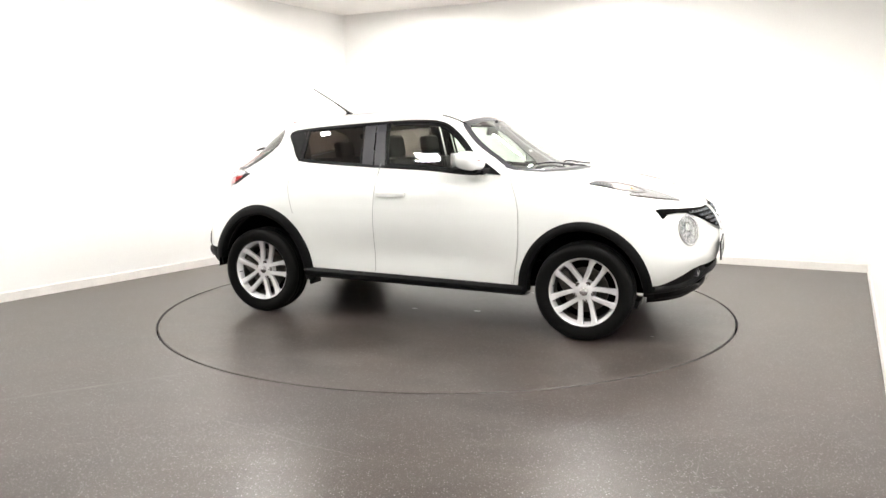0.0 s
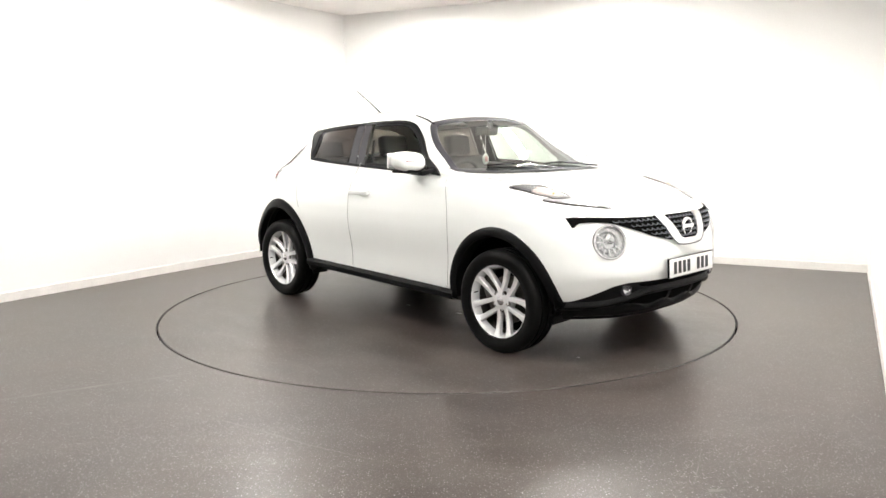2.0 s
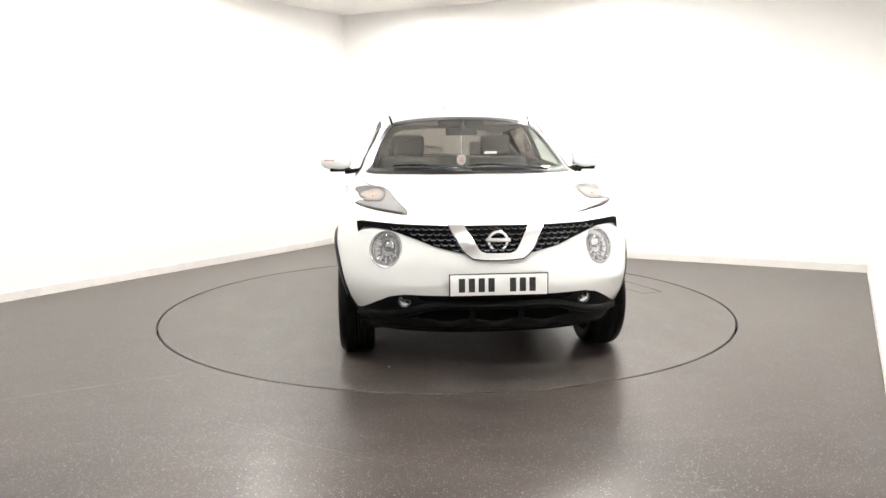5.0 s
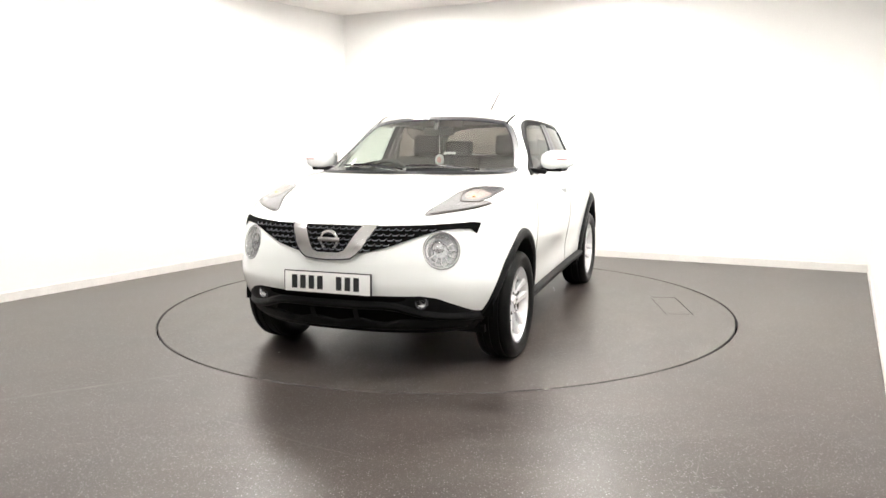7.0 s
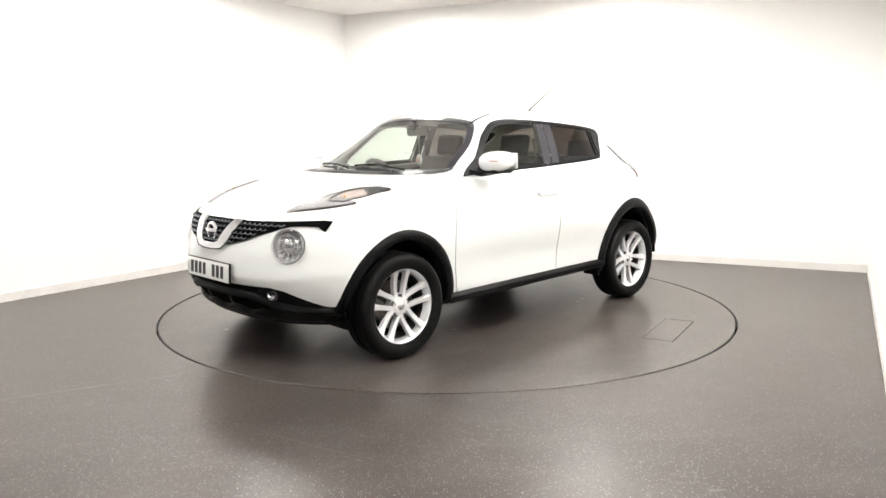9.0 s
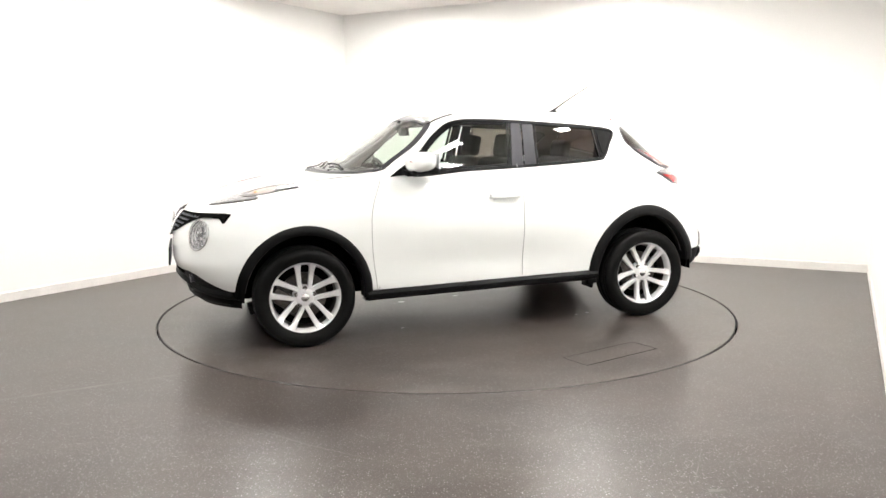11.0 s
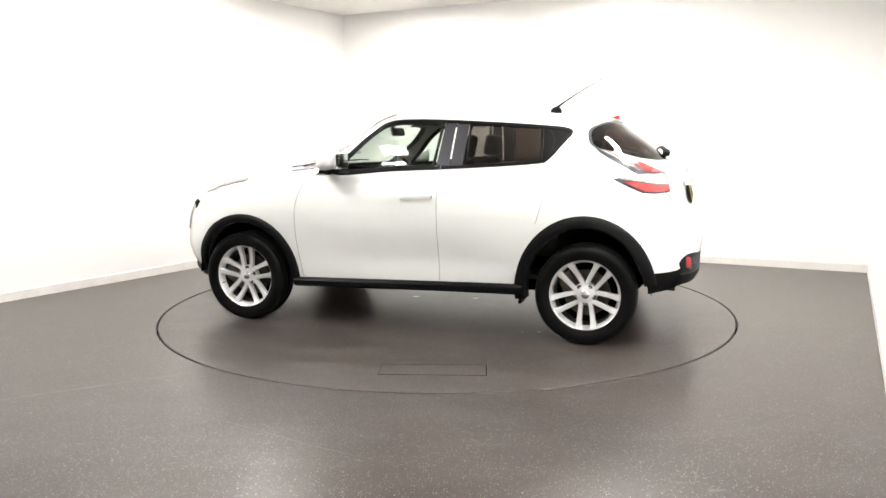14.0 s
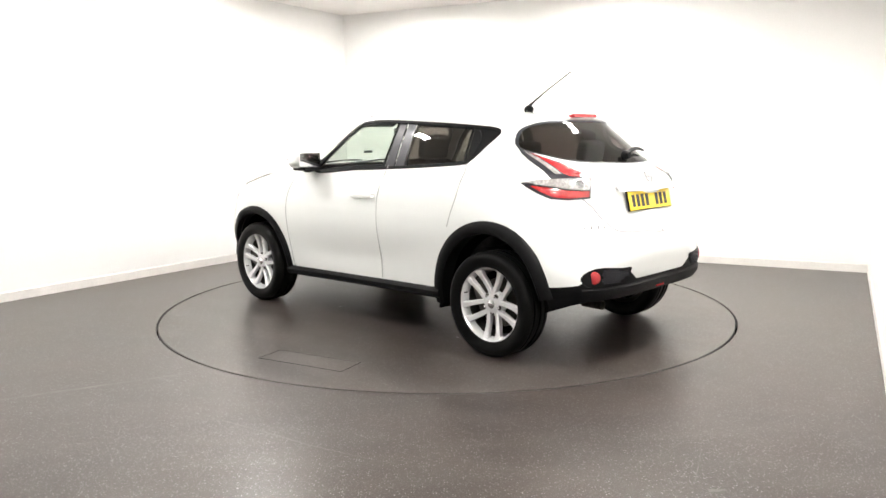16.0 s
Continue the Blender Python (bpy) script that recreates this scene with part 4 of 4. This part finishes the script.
number_plate("number_plate", (-1.873, 0.03, 0.952), (0, -13, 180), PLATE_Y, 0.50, car, BARS)

# black lower bumper: a moulded lip with three scoops under a dark slot; openings are painted shade
slot = smooth_poly([(0.0, 0.490), (0.30, 0.489), (0.42, 0.484), (0.40, 0.462), (0.30, 0.456), (0.0, 0.454), (-0.30, 0.456), (-0.40, 0.462), (-0.42, 0.484), (-0.30, 0.489)], 3)
part("bumper_slot_shade", patch(slot, "front", 0.002, 0.003), GAP, car, "flat black patch as the shade of the upper air slot")


def bumper_strip(half, count, profile):
    """A moulding across the front bumper; profile(y) gives rows of height and stand-off."""
    bm = bmesh.new()
    rows = []
    for i in range(count):
        y = -half + 2 * half * i / (count - 1)
        rows.append([bm.verts.new(on_skin("front", y, z, o)) for z, o in profile(y)])
    for p, q in zip(rows, rows[1:]):
        for k in range(len(p) - 1):
            bm.faces.new((p[k], p[k + 1], q[k + 1], q[k]))
    return bm


def bar_profile(y):
    mid = float(np.interp(abs(y), [0, 0.30, 0.36, 0.42, 0.50, 0.58, 0.66, 0.76], [0.434, 0.433, 0.426, 0.408, 0.380, 0.362, 0.352, 0.348]))
    return [(mid + dz, o) for dz, o in ((0.026, 0.0), (0.021, 0.014), (0.008, 0.024), (-0.010, 0.022), (-0.021, 0.012), (-0.026, 0.0))]


def lip_profile(y):
    dip = 0.5 + 0.5 * math.cos(2 * math.pi * y / 0.27)
    top = 0.352 - 0.020 * dip if abs(y) < 0.40 else 0.352
    return [(top, 0.0), (top - 0.006, 0.014), (0.316, 0.022), (0.296, 0.018), (0.276, 0.004), (0.27, -0.02)]


part("bumper_bar", bumper_strip(0.75, 73, bar_profile), BLACK, car, "black moulded bumper bar")
recess = smooth_poly([(0.0, 0.412), (0.32, 0.411), (0.40, 0.385), (0.42, 0.345), (0.30, 0.330), (0.0, 0.328), (-0.30, 0.330), (-0.42, 0.345), (-0.40, 0.385), (-0.32, 0.411)], 3)
# No hole here: the intake's shade is a black patch on the skin.
part("bumper_slot_shade", patch(recess, "front", 0.003, 0.004), GAP, car, "flat black patch as the shade of the lower air intake")
for y in (-0.135, 0.135):
    part("scoop_divider", bumper_strip(0.016, 5, lambda v, y=y: [(0.414, 0.010), (0.40, 0.016), (0.37, 0.020), (0.345, 0.018)]), BLACK, car).location.y = y
part("bumper_lip", bumper_strip(0.68, 97, lip_profile), BLACK, car, "black lower bumper lip")

# wipers and cowl
cowl = smooth_poly([(0.0, 1.110), (0.35, 1.109), (0.62, 1.112), (0.70, 1.108), (0.64, 1.101), (0.35, 1.100), (0.0, 1.1005), (-0.35, 1.100), (-0.64, 1.101), (-0.70, 1.108), (-0.62, 1.112), (-0.35, 1.109)], 3)
part("cowl", patch(cowl, "front", 0.002, 0.004, step=0.05), BLACK, car, "black cowl strip below the windscreen")
for y0, y1 in ((0.50, -0.02), (-0.02, -0.52)):
    pts = [on_skin("front", y0 + (y1 - y0) * k / 10, 1.112 + 0.028 * math.sin(math.pi * min(1, k / 14)), 0.018) for k in range(11)]
    wiper = part("wiper", tube(pts, 0.006), BLACK, car, "black windscreen wiper")
    arm = [on_skin("front", y0 + (y1 - y0) * k / 6 * 0.55, 1.100 + 0.03 * k / 6, 0.026) for k in range(7)]
    part("wiper_arm", tube(arm, 0.006), GLOSS, wiper)

# ---- rear ----
bm = box(0.05, 0.26, 0.024, 0.008, (-1.352, 0, 1.468), (0, 16, 0), seg=3)
part("brake_light", bm, REDLENS, car, "red high-level brake light")
spo = bmesh.new()
rows = []
for i in range(33):
    y = -0.44 + 0.88 * i / 32
    k = 1 - (abs(y) / 0.55) ** 2.4
    x0 = -1.20 - 0.11 * k
    z0 = top_z(x0, y)
    rows.append([spo.verts.new((x, y, z)) for x, z in ((x0 + 0.12, top_z(x0 + 0.12, y) + 0.001), (x0 + 0.02, z0 + 0.005), (x0 - 0.045 * k, z0 - 0.008), (x0 - 0.05 * k, z0 - 0.016), (x0 + 0.0, z0 - 0.02))])
for p, q in zip(rows, rows[1:]):
    for k in range(4):
        spo.faces.new((p[k], p[k + 1], q[k + 1], q[k]))
part("roof_spoiler", spo, PAINT, car, "white roof spoiler lip")
hub = on_skin("rear", 0.02, 1.205, 0.02)
bm = lathe([(0.0, 0.03), (0.02, 0.026), (0.03, 0.0), (0.03, -0.02)], 20, m=Matrix.Translation(hub) @ pose(0, 0, 0, 0, 0, 90))
rw = part("rear_wiper", bm, BLACK, car, "black rear wiper at rest")
pts = [on_skin("rear", 0.02 - 0.34 * k / 8, 1.205 + 0.022 * math.sin(math.pi * k / 8) + 0.002 * k, 0.03) for k in range(9)]
part("wiper_blade", tube(pts, [0.017 - 0.0012 * k for k in range(9)]), BLACK, rw)
strip = smooth_poly([(0.33, 1.015), (0.28, 1.042), (-0.28, 1.042), (-0.33, 1.015), (-0.28, 1.008), (0.28, 1.008)], 3)
part("tailgate_handle", patch(strip, "rear", 0.024, 0.022), PAINT, car, "white tailgate grip strip")
bm = lathe([(0.044, -0.004), (0.044, 0.006), (0.040, 0.009), (0.033, 0.009), (0.031, 0.0)], 36, m=Matrix.Translation(on_skin("rear", 0.0, 1.085, 0.004)) @ pose(0, 0, 0, 0, 0, 90) @ pose(0, 0, 0, 20))
rb = part("badge", bm, CHROME, car, "plain chrome ring badge")
part("badge_bar", box(0.01, 0.1, 0.018, 0.003, tuple(on_skin("rear", 0, 1.085, 0.012)), (0, -20, 0)), SATIN, rb)
for k in range(4):
    p = on_skin("rear", 0.605 - 0.036 * k, 0.818, 0.003)
    part("name_bar", box(0.006, 0.024, 0.024, 0.003, tuple(p), (0, 0, 25)), SATIN, car)
bm = box(0.02, 0.10, 0.035, 0.006, tuple(on_skin("rear", 0.0, 0.435, 0.008)), seg=2)
part("rear_fog_lamp", bm, REDLENS, car, "small red rear fog lamp")
bm = bmesh.new()
rows = []
for i in range(41):
    y = -0.70 + 1.40 * i / 40
    rows.append([bm.verts.new(on_skin("rear", y, z, o)) for z, o in ((0.478, 0.0), (0.470, 0.014), (0.44, 0.020), (0.405, 0.012), (0.395, -0.004))])
for p, q in zip(rows, rows[1:]):
    for k in range(4):
        bm.faces.new((p[k], p[k + 1], q[k + 1], q[k]))
part("bumper_bar", bm, BLACK, car, "black rear bumper moulding")
bm = lathe([(0.026, -0.10), (0.028, 0.04), (0.024, 0.04), (0.022, -0.05)], 20, m=pose(-1.76, 0.42, 0.335, 0, 0, 90))
part("exhaust", bm, DARKMETAL, car, "steel exhaust pipe")

# aerial and roof seams
bm = tube([(-0.905, 0.0, 1.548), (-0.96, 0.0, 1.588), (-1.06, 0, 1.652), (-1.25, 0.0, 1.762)], [0.011, 0.006, 0.0045, 0.0035])
aer = part("aerial", bm, BLACK, car, "thin black roof aerial rod")
bm = bmesh.new()
bmesh.ops.create_uvsphere(bm, u_segments=20, v_segments=10, radius=1)
bmesh.ops.transform(bm, matrix=pose(-0.905, 0, 1.528) @ Matrix.Diagonal((0.042, 0.015, 0.030, 1)), verts=bm.verts[:])
part("aerial_foot", bm, BLACK, aer)
for s in (1, -1):
    pts = [(0.33 - 0.06 * k, 0.512 + 0.006 * k) for k in range(4)]
    part("roof_gap", ribbon(pts, "top", 0.013, 0.0025, closed=False, flip=s < 0, thick=0.002), GAP, car)


# ---- wheels ----
def rim():
    """Dished rim; the axis is y, outside is +y."""
    return lathe([(0.208, 0.030), (0.216, 0.066), (0.222, 0.080), (0.228, 0.086), (0.231, 0.080), (0.231, 0.030)], 72)


def spoke(k, s):
    bm = bmesh.new()
    a = radians(-90 + 72 * k)
    d, t = Vector((math.cos(a), 0, math.sin(a))), Vector((-math.sin(a), 0, math.cos(a)))
    rows = []
    for i in range(8):
        u = i / 7
        r = 0.045 + (0.224 - 0.045) * u
        mid = s * (0.030 + 0.020 * u)
        w = 0.0145 + 0.0035 * u + (0.012 * max(0.0, u - 0.8) / 0.2)
        h = 0.052 + 0.028 * u - 0.010 * math.sin(math.pi * u)
        row = []
        for off, dh in ((-1.0, -0.030), (-0.95, -0.005), (-0.7, 0.0), (0.7, 0.0), (0.95, -0.005), (1.0, -0.030)):
            row.append(bm.verts.new(d * r + t * (mid + off * w) + Vector((0, h + dh, 0))))
        rows.append(row)
    for p, q in zip(rows, rows[1:]):
        for j in range(5):
            bm.faces.new((p[j], p[j + 1], q[j + 1], q[j]))
    bm.faces.new(rows[0])
    bm.faces.new(rows[-1])
    return bm


def tyre():
    prof = [(0.226, 0.076), (0.234, 0.094), (0.246, 0.098), (0.262, 0.104), (0.285, 0.108), (0.304, 0.103), (0.316, 0.092), (0.323, 0.080)]
    tread = [(0.3265, 0.062), (0.3265, 0.056), (0.319, 0.054), (0.319, 0.046), (0.328, 0.044), (0.328, 0.012), (0.320, 0.010)]
    half = prof + tread + [(0.320, 0.0)]
    bm = lathe(half + [(r, -h) for r, h in half[-2::-1]], 96)
    return bm


wheel = part("wheel", rim(), ALLOY, car, "silver alloy wheel with five twin spokes")
# Silver barrel drawn in dark metal, so its colour holds the shade.
part("barrel", lathe([(0.200, -0.095), (0.203, 0.0), (0.208, 0.030), (0.231, 0.030), (0.236, -0.095)], 60), DARKMETAL, wheel, "inner wheel barrel with shade put into its dark colour")
part("hub", lathe([(0.0, 0.060), (0.030, 0.060), (0.052, 0.056), (0.074, 0.044), (0.078, 0.0)], 40), ALLOY, wheel)
for k in range(5):
    for s in (1, -1):
        part("spoke", spoke(k, s), ALLOY, wheel)
part("tyre", tyre(), RUBBER, wheel, "black road tyre")
bm = lathe([(0.0, -0.01), (0.150, -0.01), (0.152, -0.03), (0.0, -0.03)], 48)
lathe([(0.0, 0.012), (0.07, 0.012), (0.075, -0.02)], 32, bm=bm)
part("brake_disc", bm, DARKMETAL, wheel, "steel brake disc")
part("brake_caliper", box(0.10, 0.06, 0.20, 0.02, (0.11, 0.0, 0.05), (0, 20, 0), seg=2), DARKMETAL, wheel, "grey brake caliper")
# Added black disc paints the shade seen between the spokes.
part("spoke_gap_shade", lathe([(0.0, -0.05), (0.204, -0.05)], 40), GAP, wheel)
part("hub_cap", lathe([(0.0, 0.066), (0.020, 0.065), (0.027, 0.060), (0.027, 0.05)], 28), SATIN, wheel, "round centre cap")
for k in range(5):
    a = radians(-90 + 72 * k)
    at = pose(0.056 * math.cos(a), 0, 0.056 * math.sin(a))
    # Flush dark disc painted as the shade of the nut's hollow.
    part("nut_recess_shade", lathe([(0.0, 0.0535), (0.016, 0.0535), (0.017, 0.046)], 16, m=at), DARKMETAL, wheel)
    part("wheel_nut", lathe([(0.0, 0.066), (0.007, 0.066), (0.009, 0.062), (0.010, 0.045)], 6, m=at), CHROME, wheel)
part("valve", lathe([(0.0, 0.03), (0.004, 0.03), (0.004, 0.0)], 8, m=pose(0.19, 0.06, 0.06)), BLACK, wheel)
wheel.matrix_basis = pose(WHEEL_F, 0.775, HUB_Z, 0, 35, 0)
copy_thing(wheel, pose(WHEEL_R, 0.755, HUB_Z, 0, 3, 0))
copy_thing(wheel, pose(WHEEL_F, -0.775, HUB_Z, 0, 8, 180))
copy_thing(wheel, pose(WHEEL_R, -0.755, HUB_Z, 0, 24, 180))

# ---- underneath ----
bm = bmesh.new()
box(2.9, 1.10, 0.06, 0.02, (0.1, 0, 0.31), bm=bm)
box(1.5, 1.50, 0.05, 0.02, (0.0, 0, 0.315), bm=bm)
box(0.8, 0.9, 0.14, 0.03, (1.35, 0, 0.33), bm=bm)
box(0.9, 0.5, 0.14, 0.04, (-1.2, 0, 0.38), bm=bm)
part("underbody", bm, GAP, car, "dark underbody panels")
for x in (WHEEL_F, WHEEL_R):
    part("axle", tube([(x, -0.70, HUB_Z), (x, 0.70, HUB_Z)], 0.035, 12), GAP, car)
for s in (1, -1):
    part("air_deflector", box(0.08, 0.18, 0.055, 0.012, (1.57, s * 0.66, 0.25), (0, 12, 0)), BLACK, car, "black plastic air deflector")
    part("mud_flap", box(0.02, 0.14, 0.06, 0.006, (-0.83, s * 0.75, 0.27), (0, -10, 0)), BLACK, car)

# ---- cabin ----
K = LOW + 50


def lining(name, rows, material, label):
    ob = shell(name, rows, material, car, CUTS, label)
    for v in ob.data.vertices:
        v.co.x = v.co.x * 0.985
        v.co.y = v.co.y * 0.958
        v.co.z = v.co.z - 0.014
    return ob


lining("door_lining", (LOW, K + 1), CABIN, "dark inner door panels")
lining("headlining", (K, None), LINING, "grey roof lining")
bm = bmesh.new()
rows = []
for i in range(25):
    y = -0.70 + 1.40 * i / 24
    hood = 0.045 * math.exp(-((y + 0.37) / 0.20) ** 4)
    bow = 0.10 * (y / 0.7) ** 2
    rows.append([bm.verts.new((x - bow, y, z)) for x, z in ((0.98, 1.055), (0.80, 1.062), (0.62, 1.060 + hood), (0.55, 1.045 + hood), (0.52, 1.0), (0.56, 0.80), (0.62, 0.55), (0.9, 0.45))])
for p, q in zip(rows, rows[1:]):
    for k in range(7):
        bm.faces.new((p[k], p[k + 1], q[k + 1], q[k]))
part("dashboard", bm, CABIN, car, "dark dashboard with instrument hood")
part("cabin_floor", box(2.3, 1.36, 0.03, 0.01, (-0.35, 0, 0.40)), CABIN, car)
part("parcel_shelf", box(0.45, 1.10, 0.02, 0.008, (-1.36, 0, 1.06)), CABIN, car)
ring = [(0.185 * math.cos(2 * math.pi * k / 32), 0.185 * math.sin(2 * math.pi * k / 32), 0) for k in range(32)]
bm = tube(ring, 0.016, 10, closed=True)
box(0.34, 0.05, 0.025, 0.01, (0, 0.0, -0.01), bm=bm)
box(0.05, 0.17, 0.025, 0.01, (0, -0.085, -0.01), bm=bm)
lathe([(0.0, 0.02), (0.05, 0.016), (0.065, 0.0), (0.065, -0.02)], 24, bm=bm, m=pose(0, 0, -0.005, 90))
bmesh.ops.transform(bm, matrix=pose(0.42, -0.36, 1.005) @ pose(0, 0, 0, 0, -64, 0) @ pose(0, 0, 0, 0, 0, -90), verts=bm.verts[:])
part("steering_wheel", bm, CABIN, car, "black steering wheel, right-hand drive")


def cushion(sx, sy, sz, at, turn, bev):
    return box(sx, sy, sz, bev, at, turn, seg=4)


def seat(x, y, w, name):
    root = part(name, cushion(0.50, w, 0.16, (x + 0.28, y, 0.60), (0, -6, 0), 0.06), SEAT, car, "charcoal cloth seat")
    part("backrest", cushion(0.14, w, 0.60, (x, y, 0.89), (0, -14, 0), 0.06), SEAT, root)
    part("headrest", cushion(0.09, 0.25, 0.17, (x - 0.125, y, 1.275), (0, -10, 0), 0.04), SEAT, root)
    bm = tube([(x - 0.10, y - 0.06, 1.13), (x - 0.115, y - 0.06, 1.23)], 0.007)
    tube([(x - 0.10, y + 0.06, 1.13), (x - 0.115, y + 0.06, 1.23)], 0.007, bm=bm)
    part("headrest_post", bm, SATIN, root)


for y in (0.36, -0.36):
    seat(-0.20, y, 0.50, "front_seat")
bench = part("rear_seat", cushion(0.48, 1.20, 0.16, (-0.78, 0, 0.62), (0, -4, 0), 0.06), SEAT, car, "charcoal cloth rear bench")
part("backrest", cushion(0.14, 1.20, 0.56, (-1.05, 0, 0.90), (0, -16, 0), 0.06), SEAT, bench)
for y in (0.38, -0.38):
    part("headrest", cushion(0.08, 0.26, 0.15, (-1.17, y, 1.235), (0, -10, 0), 0.035), SEAT, bench)
for s in (1, -1):
    part("seat_belt", tube([(-0.26, s * 0.60, 1.32), (-0.27, s * 0.63, 1.1), (-0.24, s * 0.60, 0.62)], 0.012, 6), CABIN, car)
im = part("interior_mirror", box(0.025, 0.24, 0.065, 0.016, (0.36, 0.0, 1.385), (0, 12, 0), seg=3), CABIN, car, "interior rear-view mirror")
part("mirror_stem", box(0.03, 0.03, 0.08, 0.008, (0.40, 0, 1.43), (0, -20, 0)), CABIN, im)
for y in (0.34, -0.34):
    part("sun_visor", box(0.14, 0.34, 0.012, 0.005, (0.26, y, 1.455), (0, 22, 0)), LINING, car, "folded grey sun visor")
ch = part("hanging_charm", tube([(0.35, 0.0, 1.36), (0.35, 0.0, 1.22)], 0.0025, 6), TANKWHITE, car, "white cord with a round charm")
bm = lathe([(0.0, 0.012), (0.022, 0.010), (0.036, 0.006), (0.042, 0.0), (0.036, -0.006), (0.022, -0.010), (0.0, -0.012)], 28, m=pose(0.35, 0, 1.175, 0, 0, 90) @ Matrix.Diagonal((0.85, 1, 1.0, 1)))
part("charm_ring", bm, TANKWHITE, ch, "white lace disc")
bm = lathe([(0.0, 0.020), (0.015, 0.017), (0.024, 0.008), (0.024, -0.008), (0.015, -0.017), (0.0, -0.020)], 24, m=pose(0.35, 0, 1.175, 0, 0, 90) @ Matrix.Diagonal((0.85, 1, 1, 1)))
part("charm_centre", bm, PINK, ch, "pink centre")
part("tax_disc_holder", box(0.004, 0.09, 0.02, 0.001, (0.62, 0.18, 1.23), (0, -30, 0)), TANKWHITE, car, "white paper strip behind the screen")

# ---- access hatch and marks on the platform ----
hx, hy, ha = -0.50, 1.725, 16.0
for dx, dy, sx, sy in ((0, 0.10, 0.62, 0.006), (0, -0.10, 0.62, 0.002), (0.31, 0, 0.002, 0.20), (-0.31, 0, 0.005, 0.20)):
    p = Matrix.Rotation(radians(ha), 3, "Z") @ Vector((dx, dy, 0))
    part("hatch_gap", box(sx, sy, 0.0012, 0, (hx + p.x, hy + p.y, 0.0002), (0, 0, ha)), GAP, table, smooth=False)


# ---- scuffs and flecks on the floor ----
PALE = mat("pale_scuff", (0.10, 0.092, 0.085), 0.4, grain=0.25, grain_scale=120, stain=0.3, stain_scale=9)
FLECK = mat("white_fleck", (0.6, 0.6, 0.58), 0.5, stain=0.1)


def scuff(points, widths, parent=None, z=0.0006, name="floor_scuff", material=PALE, seed=1):
    rng = random.Random(seed)
    verts, faces = [], []
    pts = [Vector((*p, z)) for p in points]
    fine, ws = [], []
    for i in range(len(pts) - 1):
        for k in range(6):
            t = k / 6
            fine.append(pts[i].lerp(pts[i + 1], t))
            ws.append(widths[i] * (1 - t) + widths[i + 1] * t)
    fine.append(pts[-1])
    ws.append(widths[-1])
    for i, p in enumerate(fine):
        d = fine[min(i + 1, len(fine) - 1)] - fine[max(i - 1, 0)]
        n = Vector((-d.y, d.x, 0)).normalized()
        for s in (1, -1):
            q = p + n * s * ws[i] / 2 * rng.uniform(0.6, 1.2)
            verts.append((q.x, q.y, z))
    for i in range(len(fine) - 1):
        faces.append((2 * i, 2 * i + 1, 2 * i + 3, 2 * i + 2))
    ob = mesh_ob(name, verts, faces, material, parent, smooth=False)
    if not parent:
        tagged(ob, "pale worn scuff line on the vinyl floor", "floor mark", kind="structure")
    return ob


scuff([(-2.33, -2.27), (-2.1, -2.15), (-1.85, -2.02), (-1.5, -1.84), (-1.33, -1.79)], [0.03, 0.035, 0.03, 0.014, 0.004], seed=3)
scuff([(-1.19, -2.51), (-0.9, -2.69), (-0.61, -2.88), (-0.31, -3.04)], [0.003, 0.007, 0.008, 0.003], seed=4)
scuff([(1.08, -2.98), (1.02, -3.13), (0.96, -3.27)], [0.002, 0.004, 0.005], seed=5)
scuff([(0.88, -3.03), (1.02, -2.89)], [0.003, 0.003], seed=6)
scuff([(0.99, -3.34), (1.06, -3.33)], [0.03, 0.022], seed=7)
scuff([(0.95, -1.98), (1.4, -2.0), (1.88, -2.05)], [0.003, 0.005, 0.002], seed=8)
for k, (x, y, r) in enumerate(((-0.91, 0.69, 0.012), (0.55, 0.66, 0.010), (-0.17, -0.26, 0.018), (0.33, -0.18, 0.022), (1.69, -0.50, 0.010), (-0.8, 0.72, 0.008))):
    bm = lathe([(0.0, 0.001), (r * 0.7, 0.001), (r, 0.0)], 9, m=pose(x, y, 0.0004, 90) @ Matrix.Diagonal((1.4, 1, 0.7, 1)))
    part("fleck", bm, FLECK, table, "small pale debris fleck")


# ---- movement ----
TURN = [-21.58, -33.78, -46.25, -58.92, -71.74, -84.65, -97.59, -110.5, -123.37, -136.14, -148.81, -161.38, -173.85, -186.28, -198.72, -211.25, -223.98]
CAR_ON_TABLE = (0.006, 0.088)


def motions():
    on = pose(*CAR_ON_TABLE, 0)
    walk(table, [(t, pose(0, 0, 0, 0, 0, a)) for t, a in enumerate(TURN)])
    walk(car, [(t, pose(0, 0, 0, 0, 0, a) @ on) for t, a in enumerate(TURN)])


motions()
